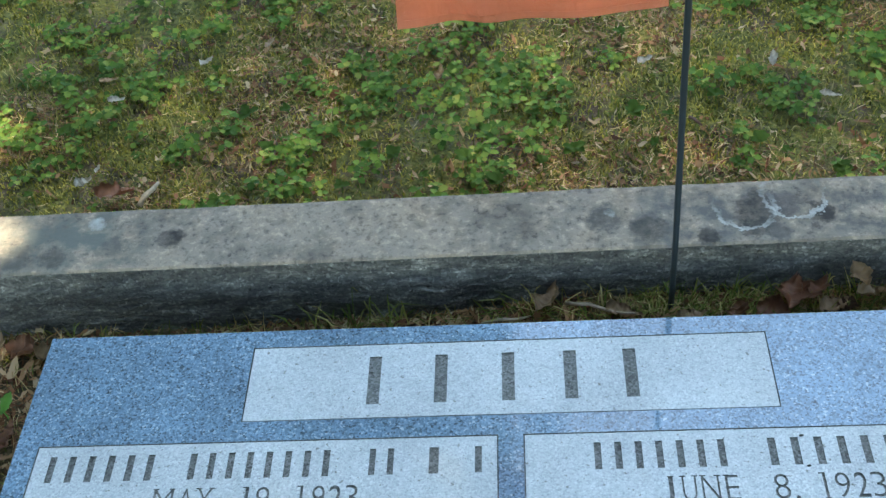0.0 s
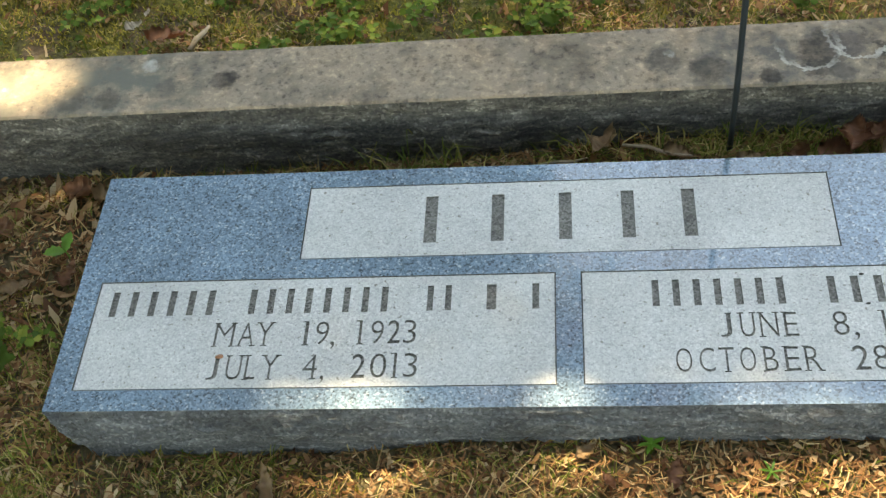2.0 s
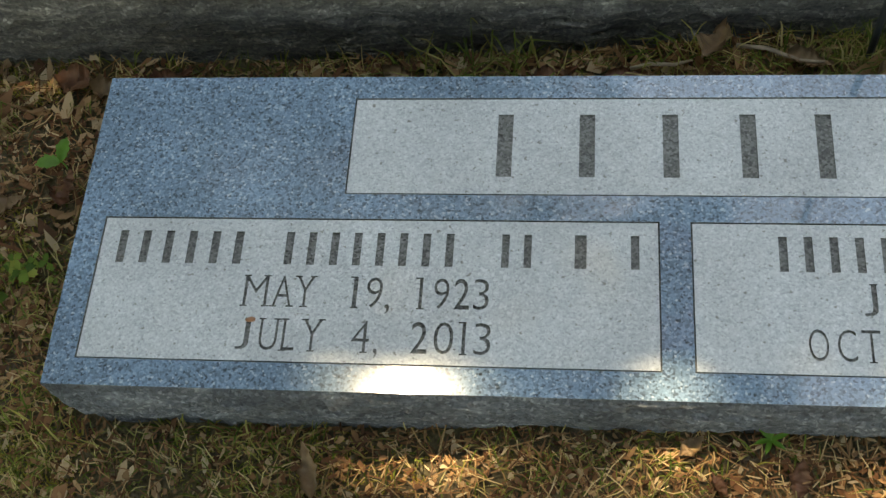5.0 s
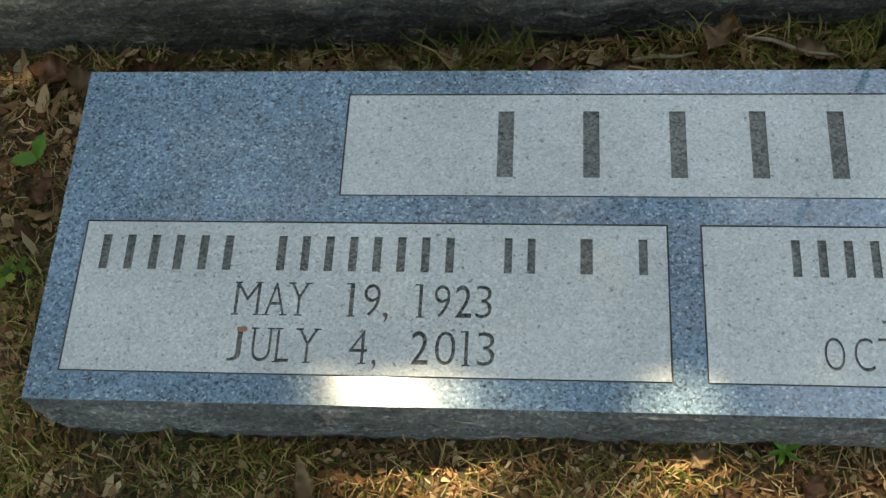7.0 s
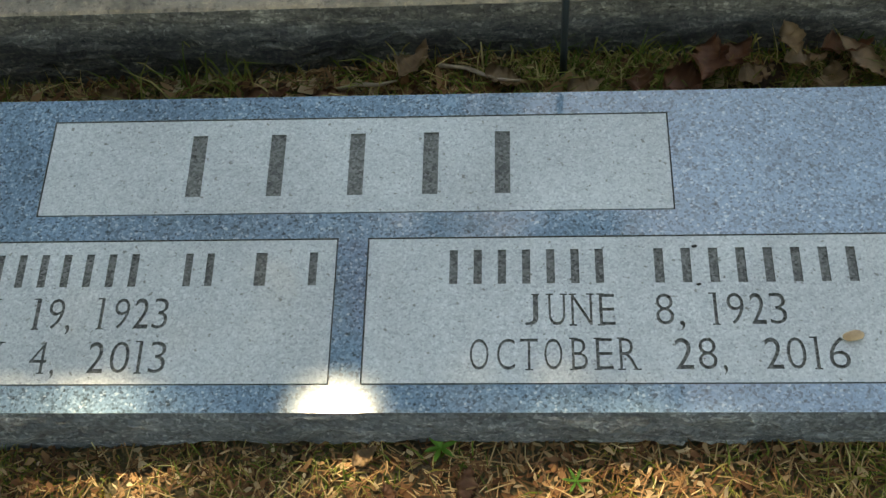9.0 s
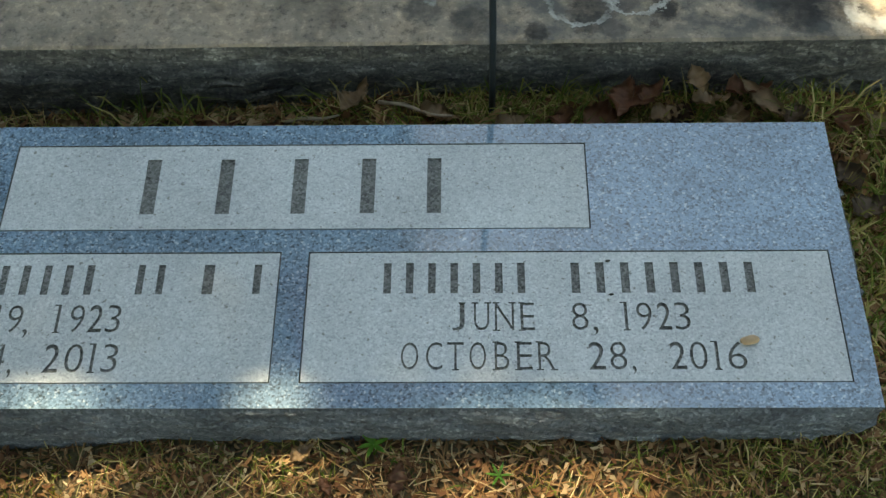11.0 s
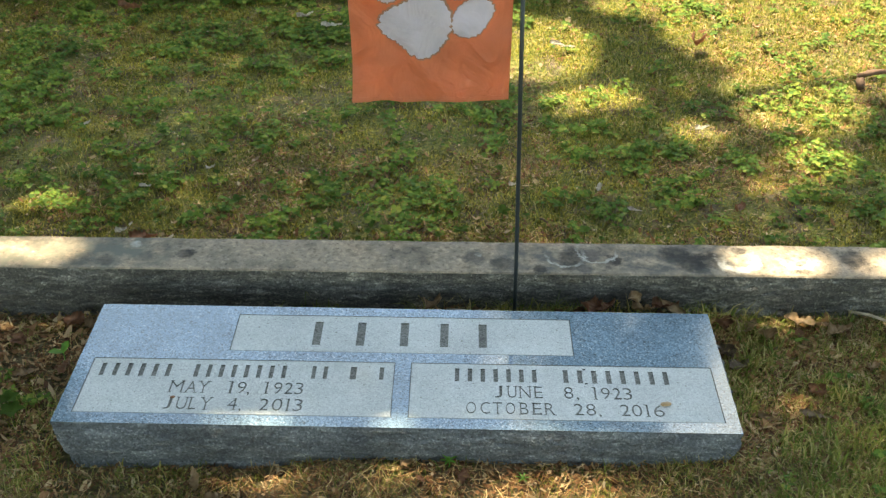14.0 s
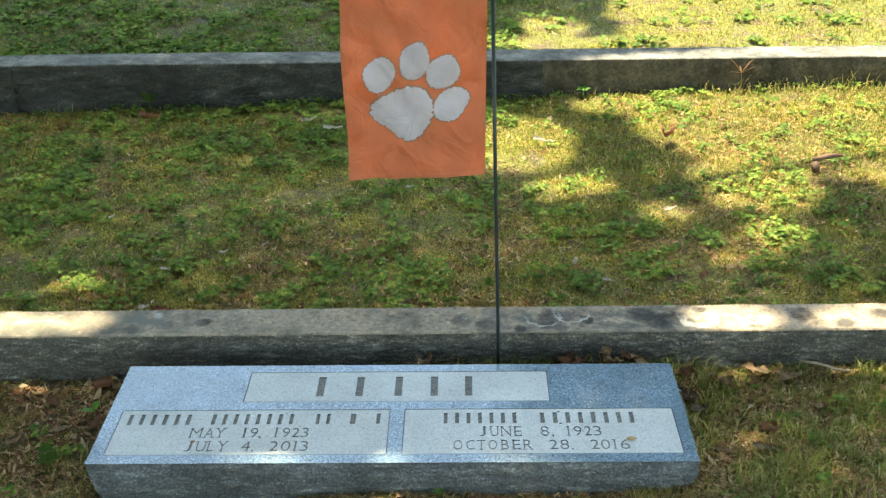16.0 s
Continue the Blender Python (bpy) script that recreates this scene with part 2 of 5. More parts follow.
PALE, SOOT = (0.52, 0.50, 0.45), (0.022, 0.020, 0.019)
front_kerb_top = kerb_material("weathered_kerb_stone", [
    # in this row, spots left of -0.6 also paint half-shade over the sunlit end
    (0.27, 0.35, 0.0, 0.14, (0.10, 0.095, 0.085)), (0.52, 0.36, 0.0, 0.13, (0.085, 0.082, 0.074)), (0.64, 0.34, 0.0, 0.11, (0.07, 0.068, 0.062)), (-0.62, 0.34, 0.0, 0.16, (0.13, 0.13, 0.11)), (-0.86, 0.35, 0.0, 0.2, (0.14, 0.13, 0.10)), (-0.70, 0.315, 0.0, 0.03, (0.09, 0.085, 0.07)), (-0.80, 0.375, 0.0, 0.035, (0.11, 0.10, 0.08)), (-0.90, 0.32, 0.0, 0.03, (0.10, 0.095, 0.08)),
    (0.350, 0.356, 0.0, 0.046, SOOT), (0.343, 0.318, 0.0, 0.022, SOOT), (0.280, 0.310, 0.0, 0.020, SOOT), (0.196, 0.328, 0.0, 0.032, (0.05, 0.047, 0.042)), (0.14, 0.352, 0.0, 0.036, (0.07, 0.066, 0.058)), (0.436, 0.345, 0.0, 0.026, SOOT), (0.385, 0.365, 0.0, 0.034, (0.06, 0.055, 0.055)), (0.372, 0.314, 0.0, 0.026, (0.07, 0.066, 0.06)),
    (0.57, 0.375, 0.0, 0.044, SOOT), (0.60, 0.345, 0.0, 0.048, SOOT), (0.645, 0.355, 0.0, 0.044, SOOT), (0.715, 0.393, 0.0, 0.020, SOOT), (0.83, 0.318, 0.0, 0.022, SOOT), (0.95, 0.362, 0.0, 0.040, SOOT), (1.04, 0.325, 0.0, 0.034, (0.06, 0.055, 0.05)), (1.14, 0.366, 0.0, 0.040, SOOT), (1.27, 0.34, 0.0, 0.04, (0.07, 0.066, 0.06)), (-0.478, 0.345, 0.0, 0.024, SOOT), (-0.640, 0.318, 0.0, 0.026, (0.07, 0.066, 0.055)), (-0.56, 0.330, 0.0, 0.028, (0.10, 0.095, 0.08)),
    (0.335, 0.362, 0.040, 0.0048, PALE), (0.405, 0.378, 0.042, 0.0040, PALE), (0.152, 0.360, 0.0, 0.014, PALE), (-0.592, 0.382, 0.0, 0.016, PALE),
    (0.700, 0.352, 0.036, 0.016, PALE), (0.83, 0.362, 0.032, 0.014, PALE)],
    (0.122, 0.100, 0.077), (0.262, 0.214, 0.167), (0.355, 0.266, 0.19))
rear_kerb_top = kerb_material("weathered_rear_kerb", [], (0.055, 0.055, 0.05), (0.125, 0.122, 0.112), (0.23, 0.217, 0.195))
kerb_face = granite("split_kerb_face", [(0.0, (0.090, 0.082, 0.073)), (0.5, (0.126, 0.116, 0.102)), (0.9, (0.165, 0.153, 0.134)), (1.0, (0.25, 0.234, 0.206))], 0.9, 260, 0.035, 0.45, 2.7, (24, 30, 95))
# rear face: dirtier split granite, darkened further for the shade it lies in
shaded_rear_face = granite("shaded_split_kerb_face", [(0.0, (0.026, 0.026, 0.023)), (0.5, (0.036, 0.035, 0.031)), (0.9, (0.048, 0.046, 0.040)), (1.0, (0.072, 0.069, 0.060))], 0.9, 260, 0.06, 0.55, 3.0, (8, 10, 22))
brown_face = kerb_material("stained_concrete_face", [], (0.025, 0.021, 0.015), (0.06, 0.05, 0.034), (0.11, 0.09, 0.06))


def soil_material():
    """Bare brown soil round the stone, moss over most of the lawn."""
    m, nt, b = material("soil_and_moss")
    litter = noise_node(nt, 42, 9, 0.72)
    soil = ramp(nt, litter.outputs["Fac"], [(0.3, (0.035, 0.024, 0.015)), (0.47, (0.10, 0.068, 0.04)), (0.6, (0.20, 0.145, 0.085)), (0.75, (0.34, 0.28, 0.19))])
    mossy = noise_node(nt, 85, 8, 0.72)
    moss = ramp(nt, mossy.outputs["Fac"], [(0.32, (0.03, 0.03, 0.007)), (0.48, (0.125, 0.125, 0.022)), (0.64, (0.255, 0.235, 0.05)), (0.8, (0.38, 0.32, 0.11))])
    where = noise_node(nt, 9, 6, 0.65)
    mask = ramp(nt, where.outputs["Fac"], [(0.38, (0, 0, 0)), (0.50, (1, 1, 1))])
    geo = nt.nodes.new("ShaderNodeNewGeometry")
    sep = nt.nodes.new("ShaderNodeSeparateXYZ")
    nt.links.new(geo.outputs["Position"], sep.inputs["Vector"])
    lawn = nt.nodes.new("ShaderNodeMapRange")
    lawn.inputs["From Min"].default_value = 0.28
    lawn.inputs["From Max"].default_value = 0.40
    lawn.inputs["To Min"].default_value = 0.25
    nt.links.new(sep.outputs["Y"], lawn.inputs["Value"])
    # the bare plot ends about a metre from the stone
    away = nt.nodes.new("ShaderNodeVectorMath")
    away.operation = 'LENGTH'
    nt.links.new(geo.outputs["Position"], away.inputs[0])
    outer = nt.nodes.new("ShaderNodeMapRange")
    outer.inputs["From Min"].default_value = 0.9
    outer.inputs["From Max"].default_value = 1.4
    nt.links.new(away.outputs["Value"], outer.inputs["Value"])
    grown = nt.nodes.new("ShaderNodeMath")
    grown.operation = 'MAXIMUM'
    nt.links.new(lawn.outputs["Result"], grown.inputs[0])
    nt.links.new(outer.outputs["Result"], grown.inputs[1])
    both = nt.nodes.new("ShaderNodeMath")
    both.operation = 'MULTIPLY'
    nt.links.new(mask.outputs["Color"], both.inputs[0])
    nt.links.new(grown.outputs["Value"], both.inputs[1])
    turf = ramp(nt, mossy.outputs["Fac"], [(0.32, (0.03, 0.05, 0.010)), (0.5, (0.085, 0.115, 0.026)), (0.66, (0.16, 0.175, 0.045)), (0.8, (0.27, 0.23, 0.09))])
    distant = nt.nodes.new("ShaderNodeMapRange")
    distant.inputs["From Min"].default_value = 3.2
    distant.inputs["From Max"].default_value = 4.6
    nt.links.new(away.outputs["Value"], distant.inputs["Value"])
    near = blend(nt, both.outputs["Value"], soil.outputs["Color"], moss.outputs["Color"])
    nt.links.new(blend(nt, distant.outputs["Result"], near, turf.outputs["Color"]), b.inputs["Base Color"])
    b.inputs["Roughness"].default_value = 0.95
    bump(nt, b, litter.outputs["Fac"], 1.0, 0.02)
    return m


def blade_material(name, stops, gloss=0.85, through_light=0.25):
    """Leaf or straw: a colour of its own for every blade, some light let through."""
    m, nt, b = material(name)
    geo = nt.nodes.new("ShaderNodeNewGeometry")
    r = ramp(nt, geo.outputs["Random Per Island"], stops)
    slow = noise_node(nt, 5, 3)
    tone = ramp(nt, slow.outputs["Fac"], [(0.35, (0.75, 0.8, 0.75)), (0.65, (1.2, 1.15, 1.0))])
    col = blend(nt, 1.0, r.outputs["Color"], tone.outputs["Color"], 'MULTIPLY')
    nt.links.new(col, b.inputs["Base Color"])
    b.inputs["Roughness"].default_value = gloss
    b.inputs["Specular IOR Level"].default_value = 0.25
    if through_light:
        tr = nt.nodes.new("ShaderNodeBsdfTranslucent")
        nt.links.new(col, tr.inputs["Color"])
        mix = nt.nodes.new("ShaderNodeMixShader")
        mix.inputs["Fac"].default_value = through_light
        out = nt.nodes["Material Output"]
        nt.links.new(b.outputs["BSDF"], mix.inputs[1])
        nt.links.new(tr.outputs["BSDF"], mix.inputs[2])
        nt.links.new(mix.outputs["Shader"], out.inputs["Surface"])
    return m


soil = soil_material()
weed_green = blade_material("weed_leaf", [(0.0, (0.050, 0.105, 0.017)), (0.5, (0.115, 0.195, 0.032)), (0.85, (0.18, 0.25, 0.043)), (1.0, (0.27, 0.28, 0.06))], 0.75, 0.3)
grass_green = blade_material("grass_blade", [(0.0, (0.08, 0.125, 0.02)), (0.45, (0.18, 0.21, 0.042)), (0.75, (0.34, 0.29, 0.09)), (1.0, (0.55, 0.44, 0.22))], 0.8, 0.3)
moss_green = blade_material("moss_tip", [(0.0, (0.06, 0.058, 0.009)), (0.4, (0.25, 0.228, 0.034)), (0.8, (0.41, 0.35, 0.07)), (1.0, (0.57, 0.46, 0.15))])
straw_dry = blade_material("dry_straw", [(0.0, (0.10, 0.046, 0.022)), (0.4, (0.24, 0.115, 0.052)), (0.75, (0.37, 0.215, 0.10)), (1.0, (0.60, 0.44, 0.25))], 0.6, 0.1)
litter_brown = blade_material("leaf_litter", [(0.0, (0.085, 0.038, 0.02)), (0.35, (0.22, 0.10, 0.05)), (0.7, (0.37, 0.21, 0.11)), (1.0, (0.54, 0.40, 0.26))], 0.85, 0.15)
crown_green = blade_material("tree_leaf", [(0.0, (0.03, 0.08, 0.015)), (1.0, (0.08, 0.15, 0.03))], 0.5, 0.15)


def plain(name, colour, rough=0.6, metal=0.0, vary=0.15, scale=40):
    m, nt, b = material(name)
    n = noise_node(nt, scale, 5)
    lo, hi = tuple(c * (1 - vary) for c in colour), tuple(min(1, c * (1 + vary)) for c in colour)
    nt.links.new(ramp(nt, n.outputs["Fac"], [(0.3, lo), (0.7, hi)]).outputs["Color"], b.inputs["Base Color"])
    b.inputs["Roughness"].default_value = rough
    b.inputs["Metallic"].default_value = metal
    bump(nt, b, n.outputs["Fac"], 0.2, 0.002)
    return m


def cloth(name, colour):
    m, nt, b = material(name)
    n = noise_node(nt, 9, 3)
    weave = noise_node(nt, 1500, 2)
    lo, hi = tuple(c * 0.82 for c in colour), tuple(min(1, c * 1.12) for c in colour)
    col = ramp(nt, n.outputs["Fac"], [(0.3, lo), (0.7, hi)]).outputs["Color"]
    nt.links.new(col, b.inputs["Base Color"])
    b.inputs["Roughness"].default_value = 0.42
    crease = noise_node(nt, 15, 4, 0.5)
    crease.inputs["Distortion"].default_value = 1.2
    both = nt.nodes.new("ShaderNodeMath")
    both.operation = 'MULTIPLY_ADD'
    both.inputs[1].default_value = 0.04
    nt.links.new(weave.outputs["Fac"], both.inputs[0])
    nt.links.new(crease.outputs["Fac"], both.inputs[2])
    bump(nt, b, both.outputs["Value"], 0.8, 0.022)
    tr = nt.nodes.new("ShaderNodeBsdfTranslucent")
    nt.links.new(col, tr.inputs["Color"])
    mix = nt.nodes.new("ShaderNodeMixShader")
    mix.inputs["Fac"].default_value = 0.35
    nt.links.new(b.outputs["BSDF"], mix.inputs[1])
    nt.links.new(tr.outputs["BSDF"], mix.inputs[2])
    nt.links.new(mix.outputs["Shader"], nt.nodes["Material Output"].inputs["Surface"])
    return m


edge_thread = cloth("grey_brown_thread", (0.40, 0.21, 0.15))
orange_cloth = cloth("orange_nylon", (0.70, 0.20, 0.095))
white_cloth = cloth("white_felt", (0.70, 0.62, 0.73))
pole_paint = plain("dark_pole_paint", (0.018, 0.024, 0.028), 0.45, 0.3)
bark = plain("tree_bark", (0.12, 0.09, 0.065), 0.9, 0, 0.4, 12)
twig_brown = plain("dead_wood", (0.10, 0.052, 0.03), 0.8, 0, 0.35, 90)
pale_wood = plain("pale_dry_bark", (0.36, 0.28, 0.19), 0.8, 0, 0.3, 90)
leaf_russet = plain("russet_dead_leaf", (0.26, 0.115, 0.06), 0.55, 0, 0.35, 60)
leaf_tan = plain("tan_dead_leaf", (0.37, 0.24, 0.13), 0.55, 0, 0.3, 60)
leaf_brown = plain("grey_brown_dead_leaf", (0.20, 0.135, 0.09), 0.6, 0, 0.35, 60)
leaf_grey = plain("bleached_dead_leaf", (0.54, 0.48, 0.40), 0.6, 0, 0.25, 60)
sprout_green = plain("fresh_green_leaf", (0.13, 0.31, 0.035), 0.4, 0, 0.2, 60)
dirt_spot = plain("black_speck", (0.02, 0.018, 0.016), 0.8)

# ---- ground ----
def axis(lo, hi, fine, far):
    inner = list(np.arange(lo, hi + 1e-6, fine))
    tail = [0.3, 0.9, 2.5, 6, 14, 35, 90, 250, 700, far]
    return np.array([lo - d for d in reversed(tail)] + inner + [hi + d for d in tail])


gx, gy = axis(-2.4, 2.6, 0.025, 2000.0), axis(-1.3, 3.9, 0.025, 2000.0)
GX, GY = np.meshgrid(gx, gy, indexing="ij")
GZ = ground_z(GX, GY)
idx = np.arange(GX.size).reshape(GX.shape)
quads = np.stack([idx[:-1, :-1], idx[1:, :-1], idx[1:, 1:], idx[:-1, 1:]], -1).reshape(-1, 4)
ground = soup("ground", np.stack([GX, GY, GZ], -1).reshape(-1, 3), quads, soil, smooth=True)
tagged(ground, "brown soil with moss and leaf litter between stone kerbs", "ground", kind="structure")


# ---- kerbs ----
def chip(p, size, seed):
    """Depth of a split face at a point: flat facets, each leaning its own way."""
    q = Vector((p[0] / size, p[1] / size * 1.2, p[2] / size * 2.6 + seed))
    cell = noise.voronoi(q)[1][0]
    lean = noise.noise_vector(cell * 7.3 + Vector((seed, 0, 0)))
    return (q - cell).dot(lean) + 0.5 * noise.noise(cell * 3.1)


def kerb(name, x0, x1, y, depth, top, bottom, turn, mats, label, seed, rough=0.016, facet=0.035):
    """A kerb stone: sawn top with softly broken edges, split faces towards the camera and behind."""
    nx = max(8, int((x1 - x0) / 0.012))
    ring = [(0, h) for h in (-1.0, -0.8, -0.66, -0.60, -0.55, -0.51, -0.47, -0.43, -0.39, -0.35, -0.31, -0.27, -0.23, -0.19, -0.15, -0.11, -0.075, -0.04, -0.015)] + [(0.02, 0), (0.5, 0), (0.98, 0), (1, -0.03), (1, -0.5), (1, -1)]
    face = 19
    bm = bmesh.new()
    cols = []
    for i in range(nx + 1):
        x = x0 + (x1 - x0) * i / nx
        col = []
        for k, (d, h) in enumerate(ring):
            z = top + h * (top - bottom)
            yy = y + d * depth + turn * x
            deep = min(1.0, -h * 6) if h < 0 else 0
            n = noise.noise((x * 7 + seed, z * 22, d * 5)) + 0.6 * noise.noise((x * 20, z * 55 + seed, d * 5)) + 0.35 * noise.noise((x * 60, z * 110, seed))
            if k < face:
                n = 0.55 * n + 0.9 * chip((x, 0, z), facet, seed) + 0.45 * chip((x, 0, z), facet * 0.45, seed + 5)
                yy += -deep * (0.008 + rough * n) + 0.0008 * noise.noise((x * 30, seed, 3))
            elif k > face + 2:
                yy += deep * (0.008 + rough * n)
            else:
                z += 0.0015 * noise.noise((x * 12, d * 3, seed)) + (0.0012 * noise.noise((x * 60, d * 9, seed)))
            end = min(i, nx - i)
            col.append(bm.verts.new((x, yy, z - (0.004 if end == 0 and face <= k < face + 3 else 0))))
        cols.append(col)
    for a, b in zip(cols, cols[1:]):
        for k in range(len(ring) - 1):
            f = bm.faces.new((a[k], b[k], b[k + 1], a[k + 1]))
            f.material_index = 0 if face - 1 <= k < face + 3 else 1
            f.smooth = False
    for col in (cols[0], list(reversed(cols[-1]))):
        f = bm.faces.new(col)
        f.material_index = 1
    bmesh.ops.recalc_face_normals(bm, faces=bm.faces)
    return tagged(part(name, bm, mats), label, "kerb", kind="structure")


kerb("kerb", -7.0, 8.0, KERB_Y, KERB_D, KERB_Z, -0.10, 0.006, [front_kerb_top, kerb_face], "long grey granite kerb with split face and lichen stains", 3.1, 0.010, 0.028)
kerb("kerb", -7.0, -1.574, REAR_Y - 0.002, REAR_D, REAR_Z - 0.001, -0.08, 0.0, [rear_kerb_top, shaded_rear_face], "grey granite kerb length at the back of the lawn", 7.7, 0.02, 0.08)
kerb("kerb", -1.571, 0.447, REAR_Y, REAR_D, REAR_Z, -0.08, 0.0, [rear_kerb_top, shaded_rear_face], "grey granite kerb length at the back of the lawn", 12.4, 0.02, 0.08)
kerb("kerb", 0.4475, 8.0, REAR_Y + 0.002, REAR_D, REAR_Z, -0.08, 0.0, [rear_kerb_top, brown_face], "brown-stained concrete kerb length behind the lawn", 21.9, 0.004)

# ---- the memorial stone ----
TOP, SX, SY0, SY1 = 0.080, 0.610, -0.183, 0.180
PANELS = [(-0.330, 0.330, 0.033, 0.152), (-0.581, -0.010, -0.155, 0.004), (0.020, 0.585, -0.155, 0.004)]
stone = new("memorial_stone")
stone.location = (0, 0, -0.03)
tagged(stone, "low blue-grey granite grave marker lying in grass", "grave marker")


def stone_block():
    """The split sides and the polished rim, with a shallow bed sunk for each panel."""
    bm = bmesh.new()
    xs = sorted({-SX, SX, *[v for p in PANELS for v in p[:2]]})
    ys = sorted({SY0, SY1, *[v for p in PANELS for v in p[2:]]})
    bed = TOP - 0.004
    cache = {}

    def vert(x, y, z):
        key = (round(x, 4), round(y, 4), round(z, 4))
        if key not in cache:
            cache[key] = bm.verts.new((x, y, z + 0.03))
        return cache[key]

    def inside(x, y):
        return any(a < x < b and c < y < d for a, b, c, d in PANELS)

    for x0, x1 in zip(xs, xs[1:]):
        for y0, y1 in zip(ys, ys[1:]):
            sunk = inside((x0 + x1) / 2, (y0 + y1) / 2)
            z = bed if sunk else TOP
            f = bm.faces.new([vert(x0, y0, z), vert(x1, y0, z), vert(x1, y1, z), vert(x0, y1, z)])
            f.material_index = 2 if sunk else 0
    for a, b, c, d in PANELS:
        cx = [x for x in xs if a <= x <= b]
        cy = [y for y in ys if c <= y <= d]
        loop = [(x, c) for x in cx] + [(b, y) for y in cy[1:]] + [(x, d) for x in reversed(cx[:-1])] + [(a, y) for y in reversed(cy[1:-1])]
        for p, q in zip(loop, loop[1:] + loop[:1]):
            f = bm.faces.new([vert(*p, TOP), vert(*q, TOP), vert(*q, bed), vert(*p, bed)])
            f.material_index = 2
    # split sides
    def rim(n_long, n_short):
        pts = []
        for i in range(n_long):
            pts.append((-SX + 2 * SX * i / n_long, SY0, 0, -1))
        for i in range(n_short):
            pts.append((SX, SY0 + (SY1 - SY0) * i / n_short, 1, 0))
        for i in range(n_long):
            pts.append((SX - 2 * SX * i / n_long, SY1, 0, 1))
        for i in range(n_short):
            pts.append((-SX, SY1 - (SY1 - SY0) * i / n_short, -1, 0))
        return pts
    pts = rim(220, 66)
    levels = [0, -0.003, -0.008, -0.014, -0.020, -0.026, -0.032, -0.038, -0.044, -0.050, -0.056, -0.062, -0.068, -0.075, -0.085, -0.11]
    rings = []
    for k, h in enumerate(levels):
        ring = []
        for x, y, ux, uy in pts:
            n = noise.noise((x * 11, y * 11, h * 22)) + 0.6 * noise.noise((x * 34, y * 34, h * 50 + 4)) + 0.35 * noise.noise((x * 80, y * 80, h * 110))
            belly = 0.009 * math.sin(min(1.0, -h / 0.08) * math.pi)
            n = 0.5 * n + 0.9 * chip((x, y, h), 0.030, 2.0) + 0.5 * chip((x, y, h), 0.013, 8.0)
            out = 0 if k == 0 else belly + 0.008 * n * min(1, k / 4)
            if k == 1:
                out = -0.0005 + 0.001 * n
            cx, cy = abs(abs(x) - SX) < 1e-6, min(abs(y - SY0), abs(y - SY1)) < 1e-6
            px, py = x + ux * out, y + uy * out
            if cx and cy:
                px, py = x + math.copysign(out * 0.6, x), y + math.copysign(out * 0.6, y)
            if k > 1:
                near = max(0, 1 - (SX - abs(x)) / 0.05) * max(0, 1 - min(y - SY0, SY1 - y) / 0.05)
                px -= math.copysign(0.014 * near * k / 7, x)
            ring.append(bm.verts.new((px, py, TOP + h + 0.03)))
        rings.append(ring)
    for a, b in zip(rings, rings[1:]):
        for i in range(len(a)):
            j = (i + 1) % len(a)
            f = bm.faces.new((a[i], b[i], b[j], a[j]))
            f.material_index = 1
    bmesh.ops.recalc_face_normals(bm, faces=bm.faces)
    return bm


part("block", stone_block(), [polished, split_stone, shaded_cut_stone], stone, "blue-grey block with polished rim and split sides")


SERIFS = {"M": ((0.05, 0), (0.95, 0), (0.08, 1), (0.92, 1)), "A": ((0.06, 0), (0.94, 0)), "Y": ((0.5, 0), (0.06, 1), (0.94, 1)), "J": ((0.8, 1),), "U": ((0.08, 1), (0.92, 1)), "L": ((0.1, 0), (0.12, 1)), "N": ((0.08, 0), (0.08, 1), (0.92, 1)),
          "E": ((0.1, 0), (0.1, 1)), "T": ((0.5, 0),), "B": ((0.1, 0), (0.1, 1)), "R": ((0.1, 0), (0.95, 0), (0.1, 1)), "1": ((0.5, 0), (0.25, 1)), "4": ((0.75, 0),)}


def letter(text, x0, x1, y0, y1):
    """One character of the built-in font, drawn thin, that fills the given rectangle."""
    cu = bpy.data.curves.new("letter", 'FONT')
    cu.body = text
    cu.extrude = 0.01
    cu.offset = {"2": 0.0, "J": -0.006, ",": -0.006}.get(text, -0.012)
    cu.resolution_u = 4
    ob = new("letter", cu)
    me = bpy.data.meshes.new_from_object(ob.evaluated_get(bpy.context.evaluated_depsgraph_get()))
    bpy.data.objects.remove(ob)
    co = np.array([v.co[:] for v in me.vertices])
    lo, hi = co.min(0), co.max(0)
    for v in me.vertices:
        v.co = (x0 + (v.co.x - lo[0]) / (hi[0] - lo[0]) * (x1 - x0), y0 + (v.co.y - lo[1]) / (hi[1] - lo[1]) * (y1 - y0), (v.co.z - lo[2]) / (hi[2] - lo[2]))
    return me


def bars(count, x0, x1, y0, y1, fill=0.34):
    """Plain upright bars, one for each character that is not to be read."""
    out = []
    w = (x1 - x0) / count
    for i in range(count):
        c = x0 + (i + 0.5) * w
        out.append((c - w * fill / 2, c + w * fill / 2, y0, y1))
    return out


